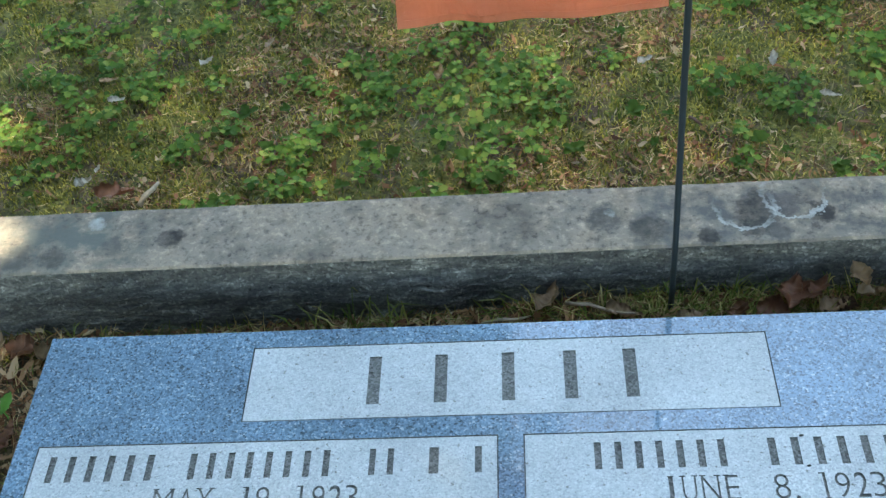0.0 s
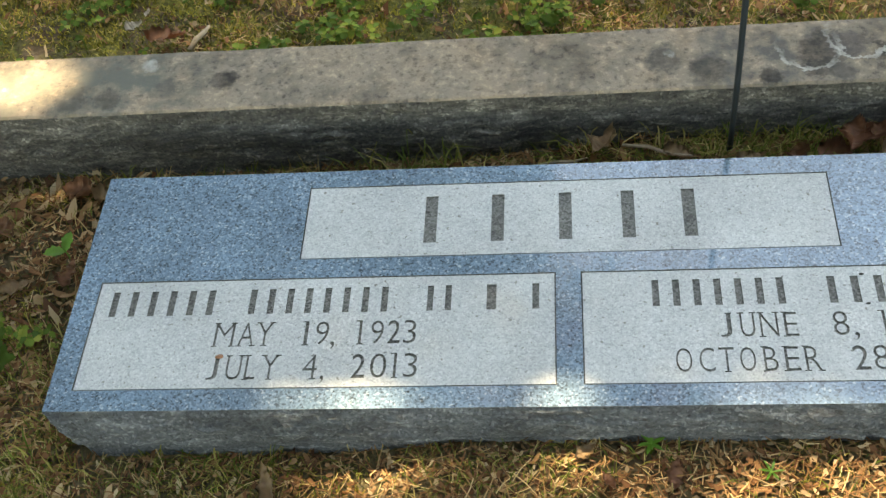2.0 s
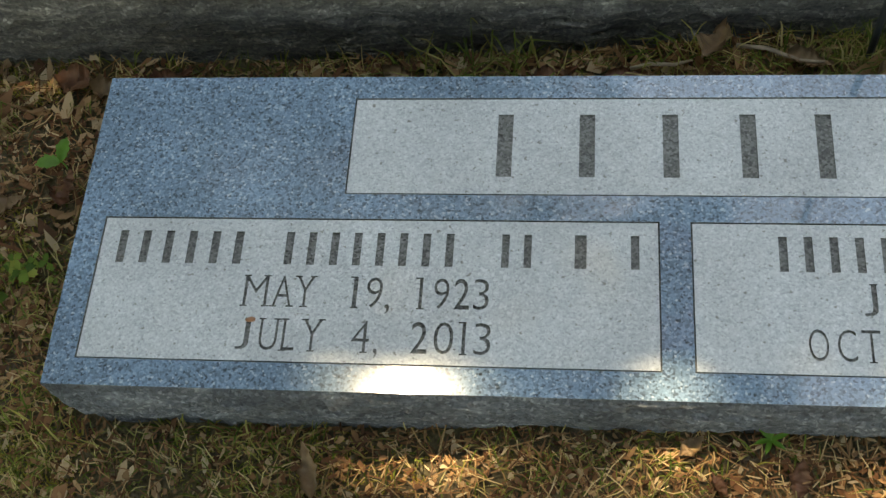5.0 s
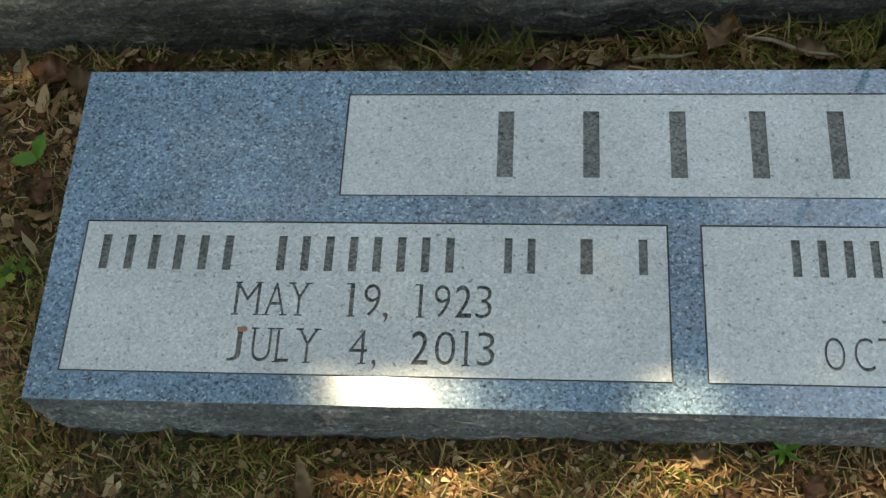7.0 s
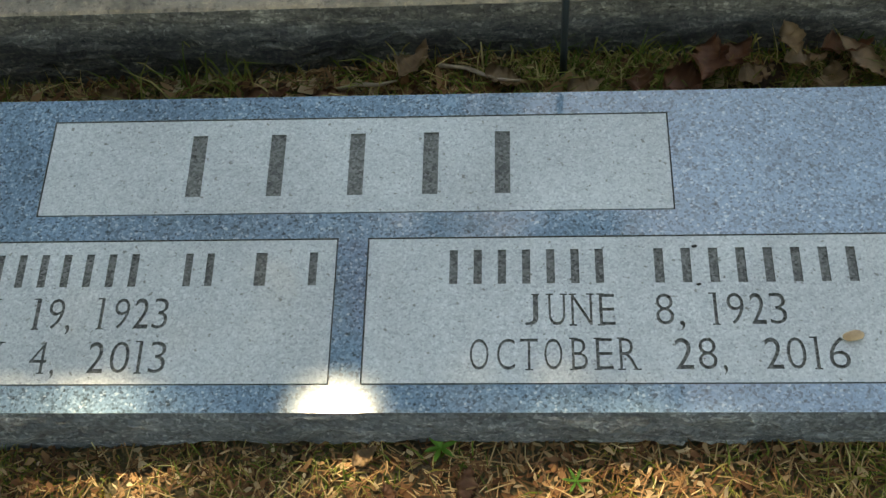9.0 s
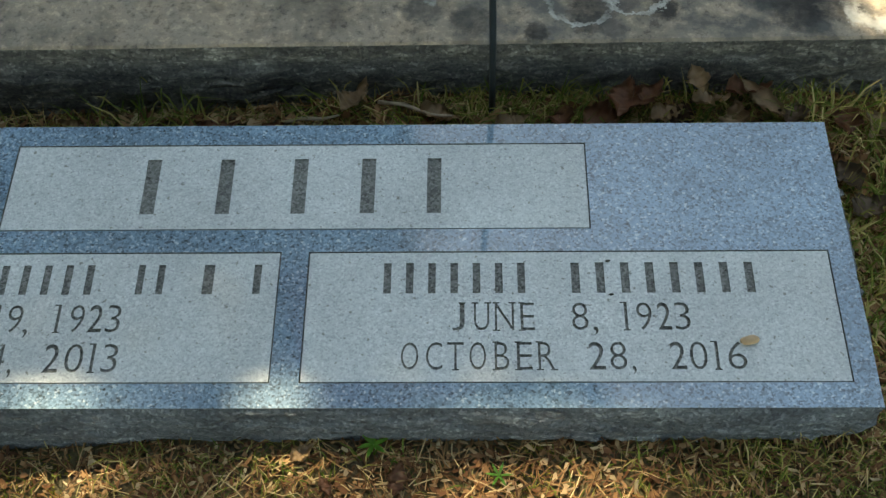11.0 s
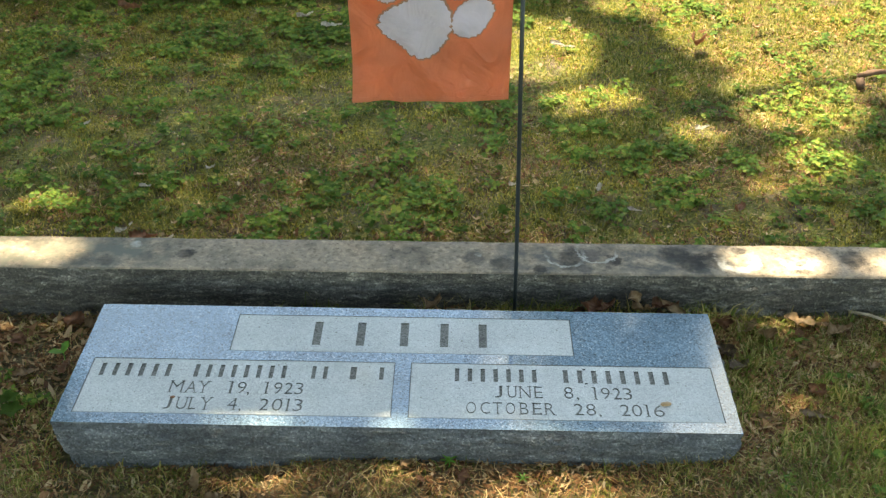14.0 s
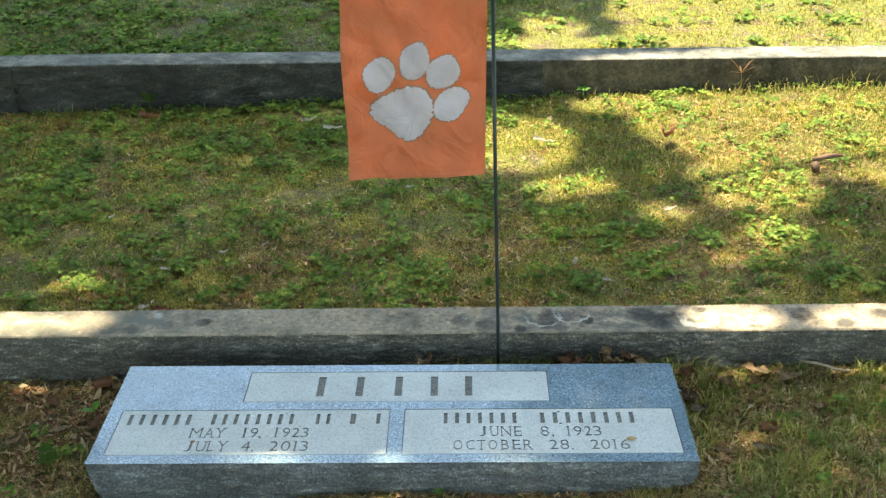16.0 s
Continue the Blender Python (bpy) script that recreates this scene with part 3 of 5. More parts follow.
def panel(rect, texts, blanks, label):
    """A frosted panel with cut characters; it sits in its bed with a dark groove round it."""
    gap, top, low = 0.0016, TOP - 0.0004, TOP - 0.0045
    bm = bmesh.new()
    box(bm, (rect[0] + gap, rect[2] + gap, low), (rect[1] - gap, rect[3] - gap, top))
    ob = part("inscription_panel", bm, [frosted, shaded_cut_stone], stone, label)
    ob.matrix_parent_inverse = Matrix.Translation((0, 0, 0.03))
    letters, ticks = bmesh.new(), bmesh.new()
    for row, y0, y1, cells in texts:
        for char, (x0, x1) in zip(row, cells):
            a, b = (x0 + 0.0024, x1 - 0.0024) if char == "1" else (x0, x1)
            me = letter(char, a, b, *((y0 - 0.006, y0 + 0.004) if char == "," else (y0, y1)))
            for v in me.vertices:
                v.co.z = top - 0.0022 + v.co.z * 0.01
            letters.from_mesh(me)
            bpy.data.meshes.remove(me)
            for across, end in SERIFS.get(char, ()):
                c, edge = x0 + across * (x1 - x0), y1 if end else y0
                box(ticks, (c - 0.0036, edge - 0.0007, top - 0.0020), (c + 0.0036, edge + 0.0007, top + 0.0070))
    for x0, x1, y0, y1 in blanks:
        box(letters, (x0, y0, top - 0.0022), (x1, y1, top + 0.0078))
    for cutter_bm in (letters, ticks):
        if not cutter_bm.verts:
            cutter_bm.free()
            continue
        bmesh.ops.remove_doubles(cutter_bm, verts=cutter_bm.verts, dist=2e-6)
        bmesh.ops.recalc_face_normals(cutter_bm, faces=cutter_bm.faces)
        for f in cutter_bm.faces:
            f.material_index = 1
        cutter = part("cutter", cutter_bm, [frosted, shaded_cut_stone])
        mod = ob.modifiers.new("cut", 'BOOLEAN')
        mod.operation, mod.solver, mod.object = 'DIFFERENCE', 'EXACT', cutter
        bpy.context.view_layer.update()
        deps = bpy.context.evaluated_depsgraph_get()
        cut = bpy.data.meshes.new_from_object(ob.evaluated_get(deps))
        ob.modifiers.clear()
        ob.data = cut
        bpy.data.objects.remove(cutter)
    return ob


# family line, as plain bars
panel(PANELS[0], [], [(x, x + 0.016, 0.055, 0.131) for x in (-0.175, -0.090, -0.005, 0.073, 0.148)], "frosted grey panel with large cut characters")
panel(PANELS[1], [("MAY19,1923", -0.095, -0.062, ((-0.420, -0.396), (-0.390, -0.371), (-0.367, -0.349), (-0.312, -0.303), (-0.296, -0.280), (-0.277, -0.272), (-0.246, -0.238), (-0.229, -0.214), (-0.209, -0.194), (-0.190, -0.175))),
                  ("JULY4,2013", -0.142, -0.109, ((-0.421, -0.408), (-0.398, -0.380), (-0.375, -0.362), (-0.355, -0.336), (-0.306, -0.289), (-0.284, -0.280), (-0.248, -0.232), (-0.226, -0.207), (-0.201, -0.193), (-0.187, -0.171)))],
      bars(6, -0.569, -0.421, -0.049, -0.012) + bars(8, -0.392, -0.205, -0.049, -0.012) + bars(2, -0.172, -0.128, -0.049, -0.012) + bars(1, -0.104, -0.070, -0.049, -0.012) + bars(1, -0.046, -0.022, -0.049, -0.012),
      "frosted grey panel with cut dates")
panel(PANELS[2], [("JUNE8,1923", -0.094, -0.061, ((0.177, 0.190), (0.200, 0.216), (0.222, 0.242), (0.249, 0.264), (0.303, 0.320), (0.325, 0.330), (0.356, 0.364), (0.371, 0.387), (0.393, 0.407), (0.411, 0.427))),
                  ("OCTOBER28,2016", -0.140, -0.108, ((0.124, 0.142), (0.150, 0.167), (0.172, 0.189), (0.195, 0.212), (0.221, 0.236), (0.244, 0.260), (0.266, 0.283), (0.318, 0.335), (0.340, 0.357), (0.362, 0.366), (0.402, 0.418), (0.422, 0.440), (0.446, 0.454), (0.461, 0.480)))],
      bars(7, 0.095, 0.263, -0.049, -0.011) + bars(8, 0.296, 0.509, -0.049, -0.011), "frosted grey panel with cut dates")

# ---- flag on its stand ----
POLE_X, POLE_Y = 0.226, 0.246


def tube(bm, points, radii, sides=10):
    rings = []
    for i, p in enumerate(points):
        p = Vector(p)
        d = (Vector(points[min(i + 1, len(points) - 1)]) - Vector(points[max(i - 1, 0)])).normalized()
        a = d.orthogonal().normalized()
        b = d.cross(a)
        rings.append([bm.verts.new(p + (a * math.cos(t) + b * math.sin(t)) * radii[i]) for t in np.linspace(0, 2 * math.pi, sides, endpoint=False)])
    for r, s in zip(rings, rings[1:]):
        best = min(range(sides), key=lambda k: (r[0].co - s[k].co).length)
        for i in range(sides):
            bm.faces.new((r[i], r[(i + 1) % sides], s[(i + 1 + best) % sides], s[(i + best) % sides]))
    bm.faces.new(rings[0])
    bm.faces.new(list(reversed(rings[-1])))
    bmesh.ops.recalc_face_normals(bm, faces=bm.faces)


stand = new("flag_stand")
stand.location = (POLE_X, POLE_Y, -0.02)
tagged(stand, "thin dark metal flag stand pushed into the grass", "flag stand")


def place(ob):
    """Keeps a part that was built in world coordinates where it is."""
    bpy.context.view_layer.update()
    ob.matrix_parent_inverse = ob.parent.matrix_world.inverted()
    return ob


bm = bmesh.new()
tube(bm, [(POLE_X, POLE_Y, -0.16), (POLE_X - 0.002, POLE_Y, 0.15), (POLE_X - 0.009, POLE_Y, 0.5), (POLE_X - 0.018, POLE_Y, 0.985)], [0.0042] * 4)
place(part("pole", bm, pole_paint, stand, "", True))
bm = bmesh.new()
tube(bm, [(POLE_X - 0.018, POLE_Y, 0.98), (POLE_X - 0.05, POLE_Y, 0.990), (-0.09, POLE_Y - 0.002, 0.985), (-0.12, POLE_Y - 0.002, 0.985)], [0.0035] * 4)
place(part("arm", bm, pole_paint, stand, "", True))


def flag_y(x, z):
    return POLE_Y - 0.006 + 0.005 * math.sin(x * 17 + z * 5) + 0.004 * math.sin(z * 22 - x * 9) + 0.0026 * math.sin((x + z) * 46 + 2 * math.sin(x * 20)) + 0.0014 * math.sin(x * 70 - z * 45 + 2 * math.sin(z * 14)) + 0.0008 * math.sin(z * 105 + x * 40)


def flag_point(u, v, off=0.0):
    """u across from the free edge to the pole, v up from the hem."""
    x = -0.099 + 0.299 * u + 0.002 * (1 - v) * (1 - u) - 0.001 * (1 - v) * u * 6 + 0.002 * math.sin(v * 9) * (1 - u)
    z = 0.508 + 0.013 * u + v * (0.477 - 0.013 * u)
    return Vector((x, flag_y(x, z) + off, z))


flag = new("garden_flag")
flag.location = (0.05, POLE_Y, 0.508)
tagged(flag, "orange cloth garden flag with pale appliqué, hanging from stand", "flag")


def sheet(u0, u1, v0, v1, nu, nv, thick, off=0.0):
    bm = bmesh.new()
    grids = []
    for s in (-1, 1):
        grids.append([[bm.verts.new(flag_point(u0 + (u1 - u0) * i / nu, v0 + (v1 - v0) * j / nv, off + s * thick / 2)) for j in range(nv + 1)] for i in range(nu + 1)])
    for g in grids:
        for i in range(nu):
            for j in range(nv):
                bm.faces.new((g[i][j], g[i + 1][j], g[i + 1][j + 1], g[i][j + 1]))
    a, b = grids
    edge = [(i, 0) for i in range(nu)] + [(nu, j) for j in range(nv)] + [(i, nv) for i in range(nu, 0, -1)] + [(0, j) for j in range(nv, 0, -1)]
    for p, q in zip(edge, edge[1:] + edge[:1]):
        bm.faces.new((a[p[0]][p[1]], a[q[0]][q[1]], b[q[0]][q[1]], b[p[0]][p[1]]))
    bmesh.ops.recalc_face_normals(bm, faces=bm.faces)
    return bm


place(part("cloth", sheet(0, 1, 0, 1, 40, 60, 0.0008), orange_cloth, flag, "", True))
place(part("hem", sheet(0, 1, 0.0, 0.018, 40, 2, 0.0022), orange_cloth, flag, "stitched orange hem"))
place(part("hem", sheet(0.0, 0.03, 0.018, 1, 2, 60, 0.0022), orange_cloth, flag, "stitched orange hem"))


def pad(cx, cz, rx, rz, tilt, lobe=0.0, lobe_at=0.0, grow=1.0, lift=0.0):
    """A flat pale shape with a ragged sewn edge, on the face of the cloth."""
    bm = bmesh.new()
    n, rings = 120, []
    for s, off in ((0.0, -0.0022), (0.25, -0.0023), (0.5, -0.0024), (0.75, -0.0024), (0.93, -0.0022), (1.0, -0.0008)):
        ring = []
        for i in range(n if s else 1):
            t = 2 * math.pi * i / n
            r = s * grow * (1 + 0.085 * abs(math.sin(t * 11 + cx * 90)) * (0.6 + 0.4 * math.sin(t * 4 + cz * 60)) + 0.02 * math.sin(t * 37 + cx * 40) + 0.014 * math.sin(t * 14 + cz * 50) + 0.02 * math.sin(t * 3 + cx * 70) + 0.018 * math.sin(t * 5 + cz * 90) + lobe * math.cos(t - lobe_at) ** 3 + 0.5 * lobe * math.cos(3 * (t - lobe_at)))
            px, pz = rx * r * math.cos(t), rz * r * math.sin(t)
            c, d = math.cos(tilt), math.sin(tilt)
            x, z = cx + px * c - pz * d, cz + px * d + pz * c
            ring.append(bm.verts.new((x, flag_y(x, z) + off + lift, z)))
        rings.append(ring)
    for i in range(n):
        j = (i + 1) % n
        bm.faces.new((rings[0][0], rings[1][i], rings[1][j]))
        for a, b in zip(rings[1:], rings[2:]):
            bm.faces.new((a[i], b[i], b[j], a[j]))
    bmesh.ops.recalc_face_normals(bm, faces=bm.faces)
    return bm


for args in ((0.021, 0.655, 0.063, 0.055, 0.0, 0.18, radians(52)), (-0.023, 0.743, 0.031, 0.040, radians(-28)), (0.051, 0.772, 0.030, 0.041, radians(-16)),
             (0.108, 0.747, 0.033, 0.039, radians(-38)), (0.124, 0.678, 0.042, 0.030, radians(42))):
    patch = place(part("applique_patch", pad(*args), white_cloth, flag, "pale sewn-on cloth patch", True))
    edge = part("stitched_edge", pad(*args[:5], *(args[5:] or (0.0, 0.0)), grow=1.04, lift=0.0007), edge_thread, patch, "grey-brown stitched edge", True)
    bpy.context.view_layer.update()
    edge.matrix_parent_inverse = patch.matrix_world.inverted()

# ---- tree that shades the place ----
tree = new("tree")
tree.location = (-5.2, 1.6, -0.03)
tagged(tree, "tall broadleaf tree with spreading limbs over the graves", "tree")
bm = bmesh.new()
tube(bm, [(-5.2, 1.6, -0.3), (-5.15, 1.6, 0.5), (-5.1, 1.65, 2.0), (-5.0, 1.7, 4.0), (-4.8, 1.8, 6.0), (-4.7, 1.9, 8.5)], [0.42, 0.30, 0.25, 0.21, 0.15, 0.05], 14)
place(part("trunk", bm, bark, tree, "", True))
for px, py, pz in ((0.9, 2.0, 7.2), (-1.0, 0.6, 6.8), (1.4, 4.3, 7.0), (-2.4, 2.0, 6.6), (-0.3, 4.2, 7.4), (-2.6, 4.5, 7.6), (0.3, 0.4, 6.9)):
    bm = bmesh.new()
    a, b = Vector((-4.97, 1.72, 4.4)), Vector((px, py, pz))
    tube(bm, [a, a.lerp(b, 0.35) + Vector((0.1, 0, 0.5)), a.lerp(b, 0.7) + Vector((0, 0.1, 0.45)), b], [0.10, 0.065, 0.035, 0.012], 8)
    place(part("limb", bm, bark, tree, "", True))

# where the crown has holes, given as the sun flecks that fall through them: x, y, half width, half depth
GAPS = [(1.38, 1.86, 0.60, 0.42), (2.0, 1.9, 0.9, 0.48), (0.90, 2.08, 0.32, 0.12), (0.34, 1.72, 0.17, 0.24), (0.49, 1.33, 0.11, 0.11), (0.76, 1.17, 0.05, 0.03), (1.02, 1.42, 0.12, 0.10),
        (-0.76, 0.32, 0.06, 0.035), (-0.92, 0.31, 0.08, 0.045), (0.80, 0.32, 0.10, 0.06),
        (1.28, 0.31, 0.30, 0.06), (1.6, 2.95, 0.78, 0.55), (0.55, 2.75, 0.13, 0.14),
        (-0.24, -0.212, 0.07, 0.0), (0.0, -0.212, 0.02, 0.0), (0.23, -0.05, 0.04, 0.0), (2.6, 1.5, 0.6, 1.6), (1.08, 1.27, 0.16, 0.11), (1.38, 1.50, 0.38, 0.13), (1.05, 0.99, 0.07, 0.05)]
# thinner foliage, as the faint dapples below it: x, y, half width, half depth, share of leaves missing
DAPPLES = [(-0.16, -0.12, 0.16, 0.07, 0.40), (0.17, -0.07, 0.11, 0.09, 0.50), (0.31, -0.14, 0.09, 0.05, 0.46), (-0.45, -0.11, 0.12, 0.06, 0.38), (0.27, 0.0, 0.12, 0.03, 0.30), (0.93, 0.90, 0.15, 0.11, 0.60),
           (0.12, -0.265, 0.45, 0.10, 0.79), (0.30, -0.25, 0.20, 0.07, 0.35), (0.98, -0.05, 0.40, 0.30, 0.62), (-0.92, 0.72, 0.10, 0.05, 0.75), (0.62, -0.36, 0.10, 0.06, 0.6)]


def leafed(u, v):
    """Which leaves of the crown are there: none in the gaps, fewer over the dapples."""
    keep = np.ones(len(u), bool)
    for cx, cy, rx, ry, share in DAPPLES:
        inner = np.clip(1.8 * (1 - ((u - cx) / rx) ** 2 - ((v - cy) / ry) ** 2), 0, 1)
        keep &= RNG.random(len(u)) > share * inner
    for cx, cy, rx, ry in GAPS:
        keep &= ((u - cx) / (rx + 0.03)) ** 2 + ((v - cy) / (ry + 0.03)) ** 2 > 1
    return keep


def crown_leaves(count):
    """Leaves in clumps at the limbs' ends; none where a sun fleck comes through."""
    clumps = count // 14
    u, v = RNG.uniform(-5.5, 2.5, clumps), RNG.uniform(-2.0, 4.4, clumps)
    h = RNG.uniform(5.6, 8.0, clumps)
    u, v, h = (np.repeat(a, 14) + RNG.normal(0, s, clumps * 14) for a, s in ((u, 0.13), (v, 0.13), (h, 0.2)))
    # a ragged outline
    rim = np.minimum(np.minimum(u + 5.5, 2.5 - u), np.minimum(v + 2.0, 4.4 - v))
    inside = rim > 1.1 * field(u, v, 0.55, 2) * (0.4 + field(u, v, 1.6, 5)) - 0.1
    u, v, h = u[inside], v[inside], h[inside]
    # over the lawn the foliage is thinner and more even
    over = (u > -2.2) & (u < 1.3) & (v > 0.42) & (v < 2.15)
    stone_side = (u > -0.85) & (u < 1.40) & (v > -0.48) & (v < 0.40)
    thin = ~(over | stone_side)
    lu, lv = (a.ravel() for a in np.meshgrid(np.arange(-2.2, 1.3, 0.016), np.arange(0.42, 2.15, 0.016)))
    lu, lv, lh = lu + RNG.uniform(-0.01, 0.01, len(lu)), lv + RNG.uniform(-0.01, 0.01, len(lv)), RNG.uniform(5.6, 8.0, len(lu))
    bu, bv, bh = RNG.uniform(-3.2, -0.3, 5200), RNG.uniform(2.3, 4.6, 5200), RNG.uniform(5.6, 8.0, 5200)
    small = np.concatenate([np.ones(thin.sum()), np.full(len(lu), 0.51), np.ones(len(bu))])
    u, v, h = (np.concatenate(parts) for parts in ((u[thin], lu, bu), (v[thin], lv, bv), (h[thin], lh, bh)))
    keep = leafed(u, v)
    keep &= ~((u > 1.3) & (v > 1.6) & (RNG.random(len(u)) < 0.97)) & ~((v > 2.4) & (u > -0.2) & ~((v > 2.62) & (u < 0.82)))
    u, v, h, small = u[keep], v[keep], h[keep], small[keep]
    # close, fine foliage over the stone and the ground before it
    eu, ev = (a.ravel() for a in np.meshgrid(np.arange(-0.85, 1.40, 0.0125), np.arange(-0.48, 0.40, 0.0125)))
    eu, ev, eh = eu + RNG.uniform(-0.008, 0.008, len(eu)), ev + RNG.uniform(-0.008, 0.008, len(ev)), RNG.uniform(5.6, 8.0, len(eu))
    shut = leafed(eu, ev)
    u, v, h = np.concatenate([u, eu[shut]]), np.concatenate([v, ev[shut]]), np.concatenate([h, eh[shut]])
    c = np.stack([u + SUN.x / SUN.z * h, v + SUN.y / SUN.z * h, h], -1)
    n = len(c)
    a = RNG.normal(size=(n, 3)) * (1, 1, 0.5)
    a /= np.linalg.norm(a, axis=1)[:, None]
    b = np.cross(a, RNG.normal(size=(n, 3)) * (0.5, 0.5, 1.0))
    b /= np.linalg.norm(b, axis=1)[:, None]
    s = (RNG.uniform(0.04, 0.065, n) * np.concatenate([small, np.full(shut.sum(), 0.72)]))[:, None]
    verts = np.stack([c - a * s, c + b * s * 0.55, c + a * s, c - b * s * 0.55], 1).reshape(-1, 3)
    return verts, np.arange(n * 4).reshape(-1, 4)


place(soup("crown", *crown_leaves(124000), crown_green, tree))


def shade_tree(x, y, height, radius, leaves):
    """An unseen tree added to block sky light: trunk, four limbs, a crown of single leaves with an uneven edge."""
    z = float(ground_z(x, y))
    thing = new("tree")
    thing.location = (x, y, z)
    tagged(thing, "tall broadleaf tree out of view, added to block the sky", "tree")
    bm = bmesh.new()
    tube(bm, [(0, 0, -0.3), (0.03, 0, 0.5), (0.08, 0.05, height * 0.4), (0.0, 0.1, height * 0.75), (0.05, 0.1, height * 0.98)], [0.36, 0.27, 0.2, 0.11, 0.03], 12)
    part("trunk", bm, bark, thing, "", True)
    for k in range(5):
        a = k * 1.257 + x
        bm = bmesh.new()
        s, e = Vector((0.06, 0.05, height * (0.36 + 0.05 * k))), Vector((math.cos(a) * radius * 0.75, math.sin(a) * radius * 0.75, height * (0.62 + 0.05 * k)))
        tube(bm, [s, s.lerp(e, 0.4) + Vector((0, 0, 0.3)), e], [0.09, 0.055, 0.012], 7)
        part("limb", bm, bark, thing, "", True)
    clumps = leaves // 12
    p = RNG.normal(size=(clumps, 3))
    p *= (RNG.uniform(0.25, 1.0, clumps) ** 0.5 / np.linalg.norm(p, axis=1))[:, None]
    p = p * (radius, radius, height * 0.32) + (0, 0, height * 0.70)
    p = np.repeat(p, 12, 0) + RNG.normal(0, 0.16, (clumps * 12, 3))
    n = len(p)
    a = RNG.normal(size=(n, 3)) * (1, 1, 0.5)
    a /= np.linalg.norm(a, axis=1)[:, None]
    q = np.cross(a, RNG.normal(size=(n, 3)))
    q /= np.linalg.norm(q, axis=1)[:, None]
    s = RNG.uniform(0.07, 0.11, n)[:, None]
    soup("crown", np.stack([p - a * s, p + q * s * 0.6, p + a * s, p - q * s * 0.6], 1).reshape(-1, 3), np.arange(n * 4).reshape(-1, 4), crown_green, thing)


# none of these trees is in view; they dim the sky over the plot
shade_tree(-1.5, -6.0, 8.5, 4.2, 30000)
shade_tree(-8.0, 0.5, 8.0, 3.6, 24000)
shade_tree(4.5, -5.5, 8.0, 3.4, 22000)
shade_tree(8.0, 1.0, 9.0, 3.8, 24000)
shade_tree(-11.0, 10.0, 9.0, 4.0, 24000)
shade_tree(9.0, 11.0, 8.5, 4.0, 24000)
shade_tree(-4.8, -2.6, 8.5, 3.4, 24000)
shade_tree(-5.8, 6.2, 8.5, 2.4, 20000)
shade_tree(2.9, 15.7, 14.0, 1.9, 16000)


# ---- ground cover ----
def free(x, y):
    """True where soil is open: not under the stone or the kerbs."""
    under = (np.abs(x) < SX + 0.004) & (y > SY0 - 0.002) & (y < SY1 + 0.002)
    k = y - 0.006 * x
    return ~under & ~((k > KERB_Y - 0.012) & (k < KERB_Y + KERB_D + 0.006)) & ~((y > REAR_Y - 0.015) & (y < REAR_Y + REAR_D + 0.01))


def scatter(count, x0, x1, y0, y1, weight=None):
    x, y = RNG.uniform(x0, x1, count), RNG.uniform(y0, y1, count)
    ok = free(x, y)
    if weight is not None:
        ok &= RNG.random(count) < weight(x, y)
    return x[ok], y[ok]


def blades(x, y, length, width, lean, lift=0.0):
    """Bent blades of two joints: arrays of vertices and triangles."""
    n = len(x)
    t = RNG.uniform(0, 2 * np.pi, n)
    L = length * RNG.uniform(0.5, 1.3, n)
    tilt = lean * RNG.uniform(0.3, 1.4, n)
    out = np.stack([np.cos(t), np.sin(t), np.zeros(n)], -1)
    side = np.stack([-np.sin(t), np.cos(t), np.zeros(n)], -1)
    base = np.stack([x, y, ground_z(x, y) - 0.002 + lift], -1)
    up = np.array([0, 0, 1.0])
    w = (width * RNG.uniform(0.7, 1.3, n))[:, None] / 2
    mid = base + (out * np.sin(tilt * 0.6)[:, None] + up * np.cos(tilt * 0.6)[:, None]) * (L * 0.55)[:, None]
    tip = mid + (out * np.sin(tilt * 1.5)[:, None] + up * np.cos(tilt * 1.5)[:, None]) * (L * 0.45)[:, None]
    v = np.stack([base - side * w, base + side * w, mid - side * w * 0.8, mid + side * w * 0.8, tip], 1).reshape(-1, 3)
    k = np.arange(n)[:, None] * 5
    tri = np.stack([k + [[0, 1, 3]], k + [[0, 3, 2]], k + [[2, 3, 4]]], 1).reshape(-1, 3)
    return v, tri


def straws(x, y, length, width):
    """Dry stems lying about, at all angles, slightly raised at one end."""
    n = len(x)
    t = RNG.uniform(0, 2 * np.pi, n)
    L = length * RNG.uniform(0.3, 1.2, n)
    d = np.stack([np.cos(t), np.sin(t), RNG.normal(0, 0.22, n)], -1) * (L / 2)[:, None]
    side = np.stack([-np.sin(t), np.cos(t), RNG.normal(0, 0.4, n)], -1) * (width / 2)
    c = np.stack([x, y, ground_z(x, y) + RNG.uniform(0.003, 0.012, n)], -1)
    bow = np.stack([-np.sin(t), np.cos(t), np.ones(n) * 0.3], -1) * (L * RNG.normal(0, 0.07, n))[:, None]
    v = np.stack([c - d - side, c - d + side, c + bow - side, c + bow + side, c + d - side, c + d + side], 1).reshape(-1, 3)
    k = np.arange(n)[:, None] * 6
    tri = np.stack([k + [[0, 1, 3]], k + [[0, 3, 2]], k + [[2, 3, 5]], k + [[2, 5, 4]]], 1).reshape(-1, 3)
    return v, tri


